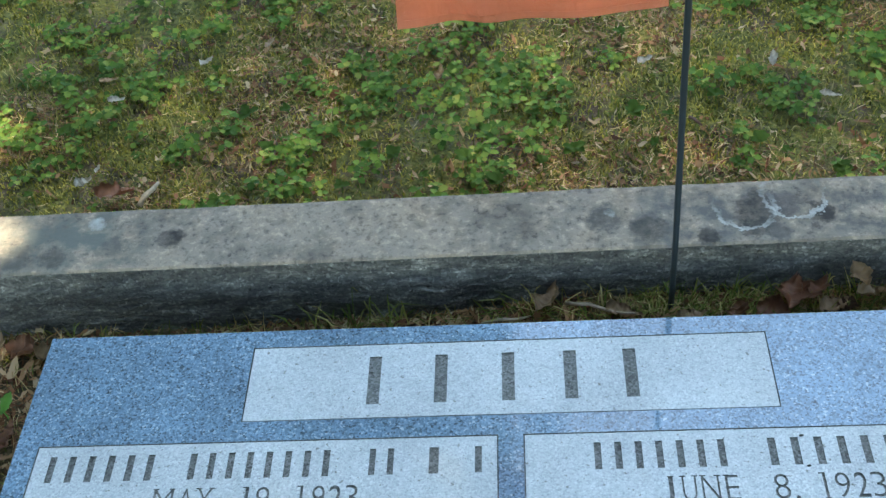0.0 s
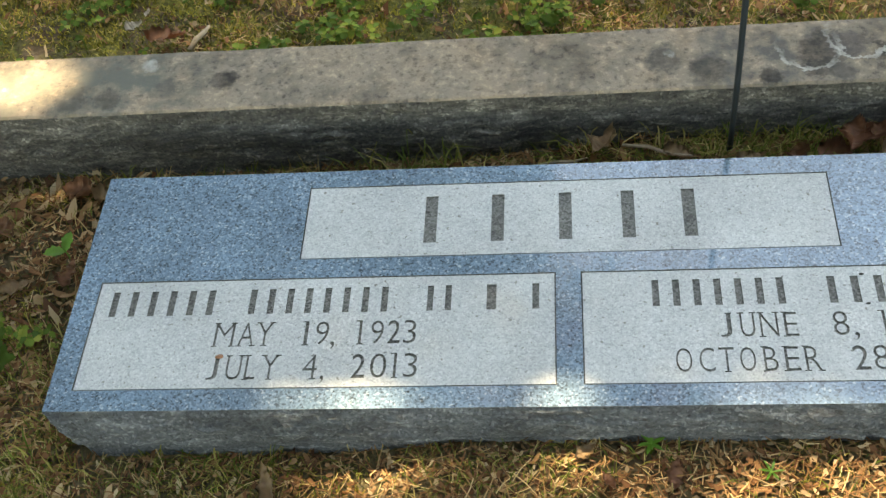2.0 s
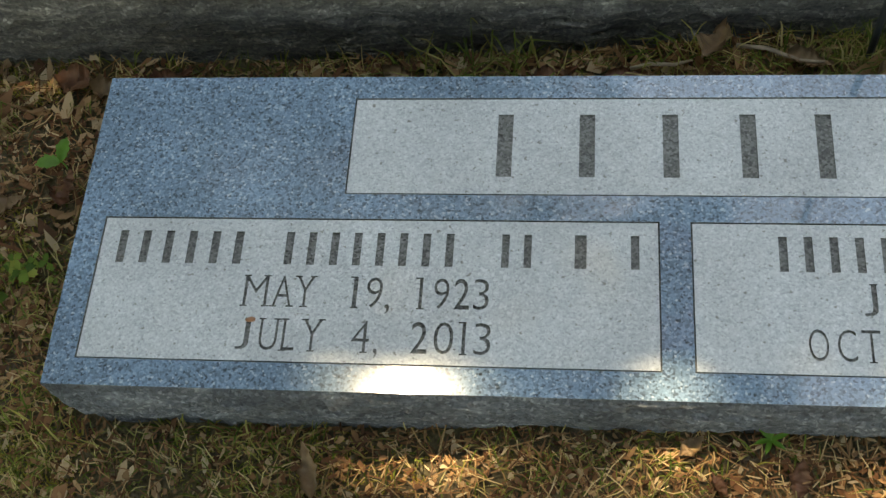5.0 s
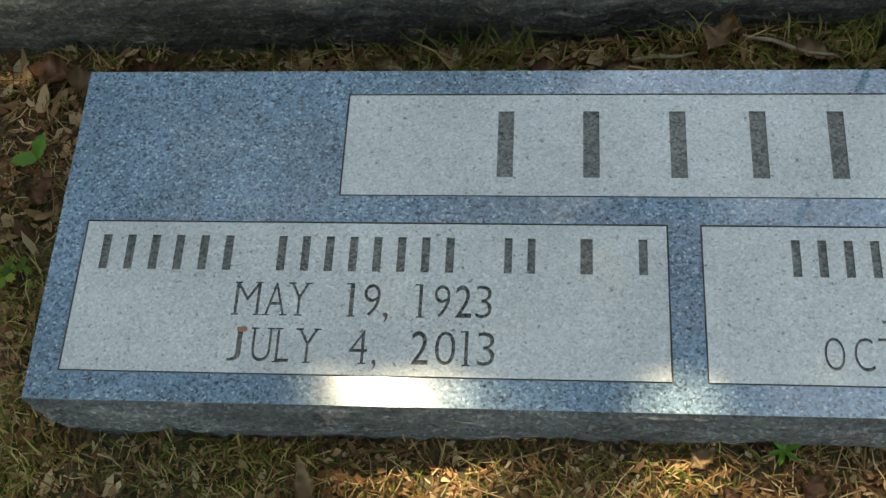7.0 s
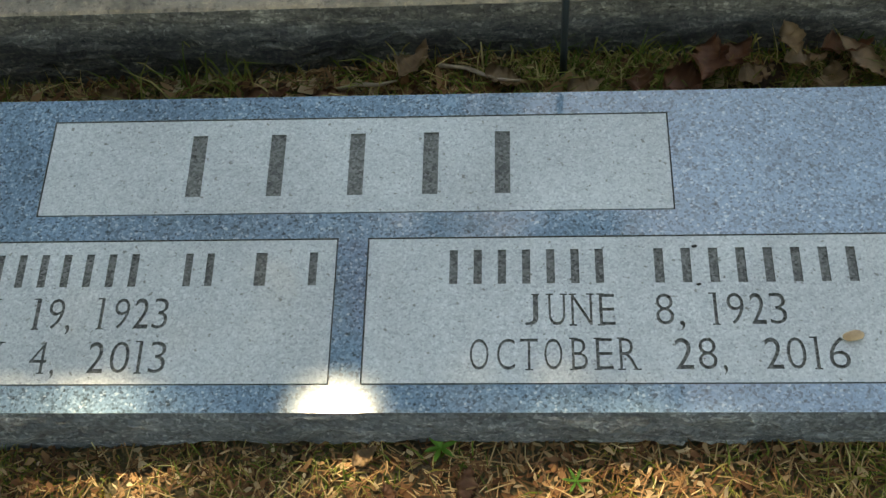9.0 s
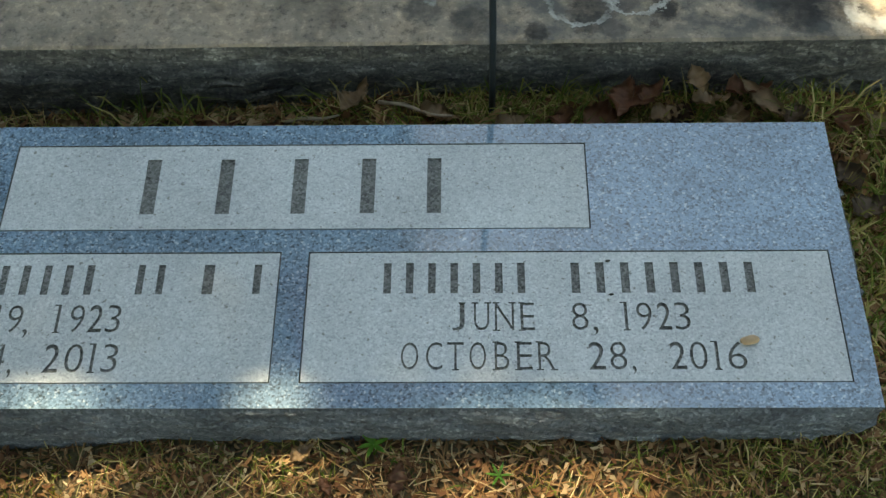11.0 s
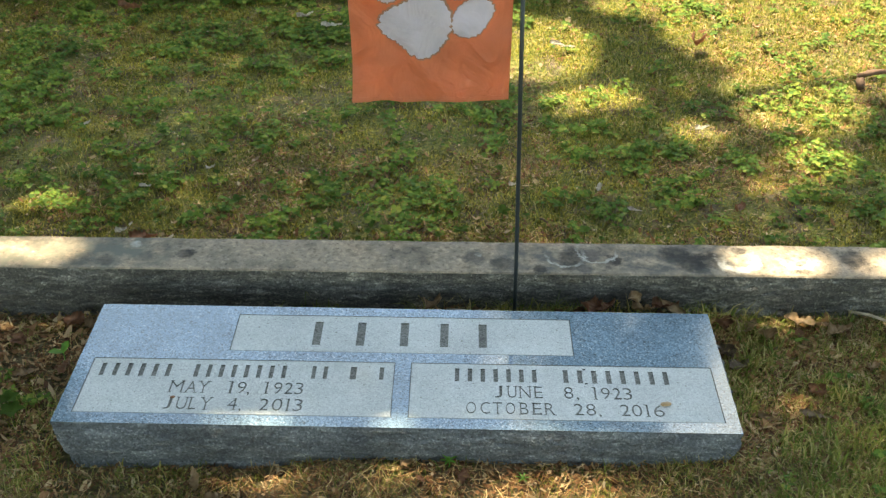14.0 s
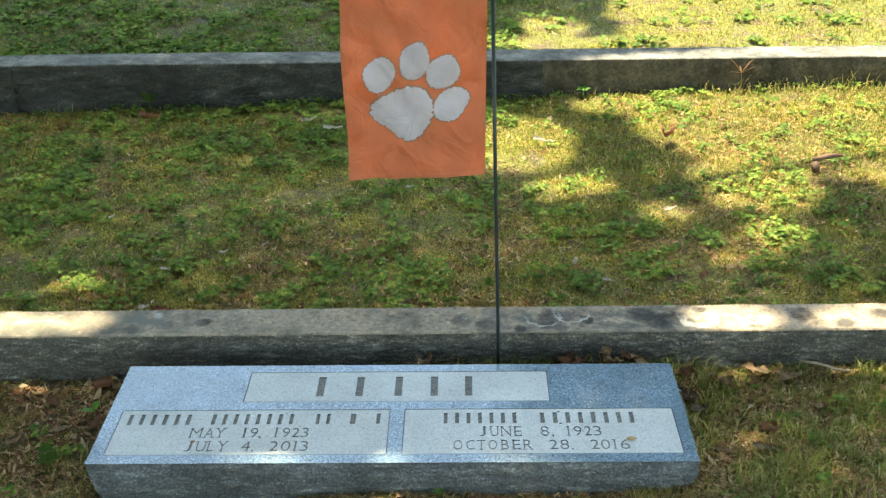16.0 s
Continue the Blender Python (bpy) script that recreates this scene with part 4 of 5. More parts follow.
def leaflets(c, out, up, size):
    """Small folded oval leaves: c the stalk end, out the direction, up the normal."""
    n = len(c)
    out = out / np.linalg.norm(out, axis=1)[:, None]
    side = np.cross(up, out)
    side /= np.linalg.norm(side, axis=1)[:, None]
    up = np.cross(out, side)
    s = size[:, None]
    shape = [(0, 0, 0), (0.20, 0.22, 0.05), (0.46, 0.50, 0.10), (0.31, 0.62, 0.05), (0.36, 0.90, 0.02), (0.13, 0.84, 0.0), (0, 1.08, -0.08), (-0.13, 0.84, 0.0), (-0.36, 0.90, 0.02), (-0.31, 0.62, 0.05), (-0.46, 0.50, 0.10), (-0.20, 0.22, 0.05), (0, 0.50, -0.04)]
    v = np.stack([c + side * (a * s) + out * (b * s) + up * (h * s) for a, b, h in shape], 1).reshape(-1, 3)
    k = np.arange(n)[:, None] * 13
    tri = np.stack([k + [[12, i, (i + 1) % 12]] for i in range(12)], 1).reshape(-1, 3)
    return v, tri


def weeds(count, x0, x1, y0, y1, weight, size):
    """Low weeds with lobed leaves: five leaflets spread from the top of each stalk."""
    x, y = scatter(count // 8, x0, x1, y0, y1, weight)
    x, y = (np.repeat(a, 8) + RNG.normal(0, size * 1.5, len(a) * 8) for a in (x, y))
    open_soil = free(x, y)
    x, y = x[open_soil], y[open_soil]
    n = len(x)
    t = RNG.uniform(0, 2 * np.pi, n)
    c = np.stack([x, y, ground_z(x, y) + RNG.uniform(0.006, 0.03, n)], -1)
    s = size * RNG.uniform(0.45, 1.6, n)
    up = np.stack([RNG.normal(0, 0.35, n), RNG.normal(-0.1, 0.35, n), np.ones(n)], -1)
    vs, ts, base = [], [], 0
    for turn in (-1.7, 0.0, 1.7):
        d = np.stack([np.cos(t + turn), np.sin(t + turn), RNG.normal(-0.1, 0.25, n)], -1)
        v, k = leaflets(c, d, up, s)
        vs.append(v)
        ts.append(k + base)
        base += len(v)
    return np.concatenate(vs), np.concatenate(ts)


def flakes(x, y, size):
    """Scraps of dead leaf: curled ragged pieces, most of them longer than wide."""
    n = len(x)
    t = RNG.uniform(0, 2 * np.pi, n)
    c = np.stack([x, y, ground_z(x, y) + RNG.uniform(0.002, 0.010, n)], -1)
    L, W = size * RNG.uniform(0.4, 1.5, n), size * RNG.uniform(0.12, 0.6, n)
    d = np.stack([np.cos(t), np.sin(t), RNG.normal(0, 0.35, n)], -1)
    s = np.stack([-np.sin(t), np.cos(t), RNG.normal(0, 0.5, n)], -1)
    out = []
    for a, b in ((-0.5, 0.0), (-0.2, -0.5), (0.15, -0.3), (0.5, -0.1), (0.25, 0.5), (-0.25, 0.35)):
        p = c + d * (L * (a + RNG.normal(0, 0.08, n)))[:, None] + s * (W * (b + RNG.normal(0, 0.12, n)))[:, None]
        p[:, 2] += L * (0.35 * a * a + RNG.normal(0, 0.06, n))
        out.append(p)
    k = np.arange(n)[:, None] * 6
    tri = np.stack([k + [[0, 1, 5]], k + [[1, 2, 5]], k + [[2, 4, 5]], k + [[2, 3, 4]]], 1).reshape(-1, 3)
    return np.stack(out, 1).reshape(-1, 3), tri


def merged(*pieces):
    vs, ts, base = [], [], 0
    for v, t in pieces:
        vs.append(v)
        ts.append(t + base)
        base += len(v)
    return np.concatenate(vs), np.concatenate(ts)


def stuff(name, pieces, mat, label, category):
    ob = soup(name, *merged(*pieces), mat)
    return tagged(ob, label, category, kind="stuff")


def weedy(x, y):
    w = step(0.40, 0.68, 0.62 * field(x, y, 0.06, 3) + 0.38 * field(x, y, 0.30, 4)) * 0.9 + 0.05
    return np.clip(w * (1 - 0.78 * step(0.15, 0.6, x) * step(0.95, 1.35, y)), 0, 1)


def mossy(x, y):
    return 0.2 + 0.8 * step(0.35, 0.6, 0.6 * field(x, y, 0.2, 5) + 0.4 * field(x, y, 0.07, 8))


def bare(x, y):
    return step(0.45, 0.75, field(x, y, 0.22, 6)) * 0.85 + 0.15


def green_front(x, y):
    """Grass round the stone: thin before it, thicker at the ends and against the kerb."""
    g = 0.10 + 0.55 * step(0.48, 0.7, field(x, y, 0.13, 7)) + 0.32 * step(0.6, 0.8, x) + 0.35 * step(0.30, 0.42, x) * step(-0.18, -0.24, y) + 0.35 * step(0.20, 0.25, y) * step(-0.3, 0.2, x)
    return np.clip(g + 0.3 * step(-0.25, -0.5, x) * step(-0.18, -0.24, y), 0, 1)


def brown_front(x, y):
    return np.clip(1.0 - 0.2 * step(0.65, 0.9, x) - 0.4 * step(-0.25, -0.5, x), 0, 1)


def tufts(rows):
    """Longer grass in clumps: x, y, spread, blades, length."""
    out = []
    for x, y, spread, count, length in rows:
        px, py = x + RNG.normal(0, spread, count), np.clip(y + RNG.normal(0, min(spread, 0.02), count), y - 0.03, y + 0.03)
        ok = free(px, py)
        out.append(blades(px[ok], py[ok], length, 0.0022, 1.5))
    return out


def lawn_view(x, y):
    """Thins out what lies beside the seen ground."""
    return np.where(np.abs(x - 0.12) < 0.95 + 0.42 * np.clip(y, 0, 3), 1.0, 0.12)


stuff("weeds", [weeds(62000, -2.0, 2.3, 0.42, 2.2, lambda x, y: weedy(x, y) * lawn_view(x, y) * (0.55 + 0.45 * step(0.8, 1.15, y)), 0.0105), weeds(24000, -2.4, 2.6, 2.34, 3.8, lambda x, y: weedy(x, y) * (1 - 0.4 * step(0.0, 0.4, x)), 0.018), weeds(1700, -1.4, -0.62, -0.6, 0.26, lambda x, y: 0.5 * weedy(x, y), 0.010),
                weeds(1300, 0.62, 1.7, -0.6, 0.26, lambda x, y: 0.4 * weedy(x, y), 0.011)], weed_green, "low green lobed-leaved weeds growing through moss", "weeds")
stuff("moss", [blades(*scatter(255000, -2.0, 2.3, 0.42, 2.2, lambda x, y: mossy(x, y) * lawn_view(x, y)), 0.012, 0.0028, 0.95), blades(*scatter(40000, -2.2, 2.4, 2.34, 3.5, mossy), 0.014, 0.0035, 0.9),
               blades(*scatter(26000, -1.0, -0.6, -0.45, 0.28, lambda x, y: step(0.45, 0.65, field(x, y, 0.1, 5))), 0.010, 0.002, 0.9), blades(*scatter(20000, -0.9, 0.6, -0.5, -0.19, lambda x, y: step(0.5, 0.65, field(x, y, 0.09, 4))), 0.009, 0.0018, 0.9), blades(*scatter(9000, 0.6, 1.2, -0.45, 0.28, mossy), 0.012, 0.002, 0.9)],
      moss_green, "yellow-green moss carpeting the soil", "moss")
stuff("grass", [blades(*scatter(80000, -2.0, 2.3, 0.42, 2.2, lambda x, y: (0.2 + 0.8 * np.maximum(step(0.45, 0.7, field(x, y, 0.2, 2)), step(0.6, 1.1, x) * step(1.0, 1.5, y))) * lawn_view(x, y)), 0.020, 0.0022, 0.9),
                blades(*scatter(9000, 0.61, 1.4, -0.5, 0.28, lambda x, y: 0.35 + 0.65 * step(0.4, 0.6, field(x, y, 0.12, 3))), 0.032, 0.002, 1.1),
                blades(*scatter(24000, 0.61, 1.7, -0.7, 0.28, lambda x, y: step(0.46, 0.60, field(x, y, 0.09, 6))), 0.045, 0.0030, 1.2),
                blades(*scatter(12000, -1.5, -0.62, -0.7, 0.28, lambda x, y: step(0.55, 0.7, field(x, y, 0.08, 6))), 0.036, 0.002, 1.3),
                blades(*scatter(30000, 0.3, 2.3, 1.0, 2.19, lambda x, y: 0.3 + 0.7 * step(0.4, 0.6, field(x, y, 0.1, 1))), 0.024, 0.0026, 1.0),
                blades(*scatter(12000, -2.4, 2.6, 2.34, 3.8), 0.024, 0.003, 0.9),
                blades(*scatter(60000, -6.0, 6.5, -5.0, 7.0, lambda x, y: np.where((np.abs(x) < 1.3) & (y > -0.7) & (y < 3.6), 0.0, 0.4 + 0.6 * step(0.35, 0.65, field(x, y, 0.3, 2)))), 0.035, 0.006, 0.9),
                blades(*scatter(75000, -1.2, 1.5, -0.6, 0.28, green_front), 0.034, 0.0013, 1.3)]
      + tufts([(-0.19, 0.255, 0.06, 130, 0.085), (0.035, 0.262, 0.02, 60, 0.075), (0.22, 0.245, 0.07, 330, 0.05), (0.36, 0.245, 0.07, 260, 0.055), (0.52, 0.25, 0.06, 150, 0.06), (0.64, 0.23, 0.04, 170, 0.065), (-0.44, 0.255, 0.03, 25, 0.05),
               (0.72, 0.14, 0.03, 50, 0.06), (0.70, 0.19, 0.02, 40, 0.06), (0.76, 0.06, 0.03, 70, 0.045), (0.83, -0.02, 0.04, 80, 0.04), (0.68, 0.0, 0.02, 40, 0.04), (0.90, 0.12, 0.04, 70, 0.045), (0.74, -0.14, 0.04, 70, 0.04), (0.98, 0.02, 0.05, 70, 0.045), (1.05, 0.18, 0.05, 80, 0.05), (0.78, 0.24, 0.05, 60, 0.05), (-0.66, -0.17, 0.02, 40, 0.045), (0.10, -0.19, 0.02, 30, 0.04), (0.50, -0.20, 0.08, 200, 0.035), (-0.45, -0.20, 0.08, 160, 0.035),
               (0.85, 2.17, 0.12, 120, 0.05), (1.25, 2.17, 0.15, 220, 0.07), (1.6, 2.17, 0.15, 200, 0.08), (-1.3, 2.17, 0.1, 120, 0.06), (-0.6, 2.17, 0.15, 120, 0.045), (0.3, 2.17, 0.15, 120, 0.045)]),
      grass_green, "thin short grass in moss and litter", "grass")
stuff("straw", [straws(*scatter(14000, -1.0, 1.1, 0.42, 1.0, bare), 0.02, 0.001), straws(*scatter(34000, -2.0, 2.3, 0.42, 2.2, lambda x, y: bare(x, y) * lawn_view(x, y)), 0.022, 0.0011), straws(*scatter(4000, -2.6, 2.7, 2.34, 3.7, bare), 0.035, 0.002), straws(*scatter(5000, 0.5, 2.3, 1.0, 2.2, lambda x, y: step(0.5, 1.0, x)), 0.028, 0.0016),
                straws(*scatter(32000, -1.2, 1.5, -0.6, 0.28, brown_front), 0.034, 0.0012)], straw_dry, "dry straw and pine needles on the soil", "straw")
stuff("leaf_litter", [flakes(*scatter(4000, -1.0, 1.1, 0.42, 1.0, bare), 0.011), flakes(*scatter(24000, -2.0, 2.3, 0.42, 2.2, lambda x, y: bare(x, y) * lawn_view(x, y)), 0.013), flakes(*scatter(36000, -1.2, 1.5, -0.6, 0.28, brown_front), 0.011), flakes(*scatter(1700, -1.2, 1.5, -0.6, 0.28), 0.018), flakes(*scatter(5000, -1.1, -0.3, -0.5, 0.28), 0.010), flakes(*scatter(7000, 0.6, 1.4, -0.5, 0.28), 0.012), flakes(*scatter(700, 0.6, 1.4, -0.1, 0.28), 0.026), flakes(*scatter(350, -1.1, -0.6, -0.3, 0.28), 0.024),
                      flakes(*scatter(2600, -2.0, 2.3, 0.42, 2.2, lawn_view), 0.019), flakes(*scatter(900, 0.62, 1.5, -0.5, 0.28), 0.02), flakes(*scatter(700, -1.2, -0.62, -0.5, 0.28), 0.02), flakes(*scatter(420, -1.0, 0.9, 0.195, 0.262), 0.03)], litter_brown, "brown scraps of dead leaves on the ground", "leaf litter")


# ---- single leaves, twigs and chips ----
def dead_leaf(x, y, length, width, turn, curl, mat, label, lift=0.012, lobes=0):
    """One curled dead leaf with a midrib fold and an uneven edge."""
    bm = bmesh.new()
    n, rows = 30, []
    for i in range(n + 1):
        s = i / n
        cut = 0.38 + 0.75 * (s * lobes % 1.0) ** 1.3 if lobes else 1 + 0.14 * math.sin(s * 19 + turn) + 0.10 * math.sin(s * 41 + x * 90)
        w = width / 2 * math.sin(math.pi * (0.02 + 0.96 * s ** 0.85)) ** 1.1 * cut
        row = []
        for k in (-1.0, -0.5, 0.0, 0.5, 1.0):
            px, py = (s - 0.5) * length, k * w
            pz = curl * width * (abs(k) ** 1.5) * (0.6 + 0.5 * math.sin(s * 5 + k)) + curl * 0.9 * length * (s - 0.5) ** 2 + 0.20 * width * noise.noise((s * 5 + x * 50, k * 2.2, turn)) + 0.12 * width * noise.noise((s * 14, k * 5, turn + 9))
            row.append(bm.verts.new((px, py, pz)))
        rows.append(row)
    for a, b in zip(rows, rows[1:]):
        for k in range(4):
            bm.faces.new((a[k], b[k], b[k + 1], a[k + 1]))
    bmesh.ops.solidify(bm, geom=bm.faces[:], thickness=0.0006)
    bmesh.ops.recalc_face_normals(bm, faces=bm.faces)
    ob = part("dead_leaf", bm, mat, smooth=True)
    ob.matrix_world = pose(x, y, float(ground_z(x, y)) + lift, 6 * math.sin(turn), 8 * math.cos(turn * 2), turn)
    return tagged(ob, label, "dead leaf", "fallen leaves")


def twig(x, y, length, radius, turn, mat, label, name="twig", category="twig", lift=0.01):
    bm = bmesh.new()
    pts = [(-length / 2, 0, 0), (-length / 6, length * 0.04, radius), (length / 5, -length * 0.03, radius * 1.5), (length / 2, length * 0.05, radius)]
    tube(bm, pts, [radius, radius * 0.95, radius * 0.8, radius * 0.45], 7)
    ob = part(name, bm, mat, smooth=True)
    ob.matrix_world = pose(x, y, float(ground_z(x, y)) + lift, 0, 0, turn)
    return tagged(ob, label, category)


def sprout(x, y, name, label, leaves, mat, height, width=0.55):
    """A small plant: stem, and leaves given as turn, length, rise."""
    z = float(ground_z(x, y))
    plant = new(name)
    plant.location = (x, y, z)
    tagged(plant, label, "plant")
    bm = bmesh.new()
    tube(bm, [(0, 0, -0.01), (0.002, 0, height * 0.6), (0, 0, height)], [0.0013, 0.0011, 0.0008], 6)
    part("stem", bm, mat, plant)
    for turn, length, rise in leaves:
        bm = bmesh.new()
        rows = []
        for i in range(14):
            s = i / 13
            w = length * width / 2 * math.sin(math.pi * min(0.98, 0.05 + s)) ** 0.7 * (0.72 + 0.36 * (s * 3.5 % 1.0 if width > 0.5 else 0.8))
            rows.append([bm.verts.new((s * length, k * w, rise * s * length - 0.35 * length * s * s * rise + abs(k) * w * 0.3)) for k in (-1, -0.5, 0, 0.5, 1)])
        for a, b in zip(rows, rows[1:]):
            for k in range(4):
                bm.faces.new((a[k], b[k], b[k + 1], a[k + 1]))
        bmesh.ops.solidify(bm, geom=bm.faces[:], thickness=0.0005)
        bmesh.ops.recalc_face_normals(bm, faces=bm.faces)
        ob = part("leaf", bm, mat, plant, "", True)
        ob.matrix_local = pose(0, 0, height * 0.9, 0, 0, turn)
    return plant


def pine_cone(x, y):
    """A small open cone lying on its side: core and overlapping scales."""
    cone = new("pine_cone")
    cone.location = (x, y, float(ground_z(x, y)) + 0.014)
    cone.rotation_euler = (0, radians(70), radians(40))
    tagged(cone, "small dark brown pine cone lying among dead leaves", "pine cone")
    bm = bmesh.new()
    tube(bm, [(0, 0, -0.018), (0, 0, -0.008), (0, 0, 0.01), (0, 0, 0.02)], [0.004, 0.008, 0.007, 0.002], 8)
    part("core", bm, twig_brown, cone)
    bm = bmesh.new()
    for i in range(40):
        t, h = i * 2.39996, -0.016 + 0.034 * i / 40
        r = 0.016 * math.sin(math.pi * (0.15 + 0.8 * i / 40))
        d, e = Vector((math.cos(t), math.sin(t), 0.35)), Vector((-math.sin(t), math.cos(t), 0))
        p = Vector((0, 0, h))
        vs = [bm.verts.new(q) for q in (p + d * 0.003, p + d * r + e * 0.004, p + d * (r + 0.003), p + d * r - e * 0.004, p + d * r * 0.8 + Vector((0, 0, -0.002)))]
        for a in ((0, 1, 2), (0, 2, 3), (4, 2, 1), (4, 3, 2), (0, 4, 1), (0, 3, 4)):
            bm.faces.new([vs[k] for k in a])
    part("scales", bm, twig_brown, cone)


# behind the stone
dead_leaf(0.385, 0.245, 0.060, 0.042, 70, 0.5, leaf_russet, "curled russet dead leaf between stone and kerb", 0.035)
dead_leaf(0.440, 0.235, 0.045, 0.030, 20, 0.4, leaf_tan, "curled tan dead leaf between stone and kerb", 0.022)
dead_leaf(0.490, 0.240, 0.050, 0.036, 10, 0.4, leaf_tan, "arched tan dead leaf between stone and kerb", 0.040, 2)
dead_leaf(0.555, 0.245, 0.075, 0.024, 130, 0.3, leaf_tan, "narrow tan dead leaf between stone and kerb", 0.035)
dead_leaf(0.475, 0.260, 0.050, 0.026, 100, 0.5, leaf_tan, "curled tan dead leaf between stone and kerb", 0.05)
dead_leaf(0.055, 0.248, 0.060, 0.034, 60, 0.6, leaf_tan, "curled orange-tan dead leaf between stone and kerb", 0.035)
dead_leaf(0.310, 0.225, 0.040, 0.030, 80, 0.7, leaf_russet, "small curled dead leaf behind the stone", 0.02)
dead_leaf(-0.52, 0.235, 0.050, 0.030, 15, 0.3, leaf_tan, "tan dead leaf behind the stone", 0.012)
dead_leaf(-0.04, 0.228, 0.050, 0.026, 5, 0.3, leaf_russet, "flat russet dead leaf behind the stone", 0.015)
pine_cone(0.455, 0.238)
dead_leaf(0.355, 0.222, 0.050, 0.036, 150, 0.6, leaf_russet, "curled russet dead leaf between stone and kerb", 0.022)
dead_leaf(0.415, 0.255, 0.055, 0.034, 40, 0.6, leaf_russet, "curled russet dead leaf between stone and kerb", 0.030)
dead_leaf(0.520, 0.222, 0.050, 0.034, 80, 0.6, leaf_tan, "curled tan dead leaf between stone and kerb", 0.022)
dead_leaf(0.540, 0.262, 0.060, 0.030, 10, 0.6, leaf_russet, "dark russet dead leaf between stone and kerb", 0.028)
dead_leaf(0.590, 0.225, 0.045, 0.034, 60, 0.5, leaf_brown, "grey-brown dead leaf between stone and kerb", 0.020)
dead_leaf(0.250, 0.222, 0.045, 0.030, 20, 0.5, leaf_tan, "tan dead leaf behind the stone", 0.018)
dead_leaf(0.160, 0.235, 0.050, 0.028, -15, 0.4, leaf_tan, "tan dead leaf behind the stone", 0.018)
dead_leaf(-0.12, 0.235, 0.055, 0.030, 25, 0.4, leaf_russet, "russet dead leaf behind the stone", 0.014)
dead_leaf(-0.30, 0.235, 0.045, 0.028, -30, 0.4, leaf_tan, "tan dead leaf behind the stone", 0.014)
dead_leaf(-0.58, 0.240, 0.055, 0.034, 35, 0.5, leaf_russet, "russet dead leaf behind the stone", 0.016)
twig(0.13, 0.245, 0.10, 0.0028, -18, pale_wood, "pale split stick lying between stone and kerb", lift=0.018)
twig(0.00, 0.240, 0.07, 0.0028, 5, pale_wood, "pale split stick lying between stone and kerb", lift=0.018)
# at the ends of the stone
dead_leaf(0.836, 0.246, 0.095, 0.046, -12, 0.15, leaf_tan, "large tan oak leaf against the kerb", 0.022, 3)
dead_leaf(0.705, 0.225, 0.060, 0.040, 40, 0.5, leaf_tan, "curled tan dead leaf in grass", 0.018)
dead_leaf(0.655, 0.155, 0.050, 0.030, 110, 0.5, leaf_brown, "greyish dead leaf beside the stone", 0.015)
dead_leaf(0.672, 0.112, 0.048, 0.040, 30, 0.4, leaf_brown, "greyish dead leaf beside the stone", 0.015)
dead_leaf(0.690, -0.070, 0.045, 0.018, -20, 0.5, leaf_tan, "narrow tan dead leaf in grass", 0.015)
dead_leaf(0.775, -0.062, 0.060, 0.022, -10, 0.3, leaf_brown, "grey dead leaf lying in grass", 0.015)
dead_leaf(0.655, 0.225, 0.045, 0.035, 90, 0.5, leaf_russet, "russet dead leaf beside the stone", 0.015)
twig(0.985, 0.255, 0.12, 0.0036, -28, pale_wood, "pale stick leaning on the kerb", lift=0.02)
dead_leaf(-0.700, 0.235, 0.060, 0.036, 160, 0.5, leaf_russet, "russet dead leaf in litter", 0.015)
dead_leaf(-0.650, 0.225, 0.050, 0.032, 10, 0.5, leaf_tan, "tan dead leaf in litter", 0.015)
dead_leaf(-0.750, 0.070, 0.050, 0.024, 20, 0.3, leaf_tan, "narrow tan dead leaf in litter", 0.012)
dead_leaf(-0.680, 0.090, 0.045, 0.030, 80, 0.4, leaf_russet, "russet dead leaf beside the stone", 0.010)
sprout(-0.690, 0.120, "seedling", "seedling with two bright green leaves", ((75, 0.026, 0.7), (200, 0.028, 0.4)), sprout_green, 0.03, 0.75)
sprout(-0.735, -0.06, "weed", "leafy green weed in litter", tuple((a, 0.026, 0.4) for a in (10, 80, 150, 220, 290)), weed_green, 0.03, 0.8)
sprout(-0.75, -0.03, "weed", "leafy green weed in litter", tuple((a, 0.022, 0.5) for a in (40, 110, 180, 250, 330)), weed_green, 0.035, 0.8)
dead_leaf(0.745, 0.20, 0.050, 0.034, 75, 0.6, leaf_tan, "curled tan dead leaf in grass", 0.02)
dead_leaf(0.895, 0.215, 0.060, 0.036, 20, 0.5, leaf_tan, "curled tan dead leaf in grass", 0.02)
dead_leaf(0.80, 0.02, 0.045, 0.030, 120, 0.5, leaf_russet, "russet dead leaf in grass", 0.015)
dead_leaf(0.93, 0.10, 0.040, 0.026, 60, 0.5, leaf_tan, "tan dead leaf in grass", 0.015)
dead_leaf(-0.80, 0.17, 0.045, 0.030, 140, 0.5, leaf_russet, "russet dead leaf in litter", 0.012)
dead_leaf(-0.84, 0.02, 0.040, 0.022, 60, 0.4, leaf_tan, "tan dead leaf in litter", 0.012)
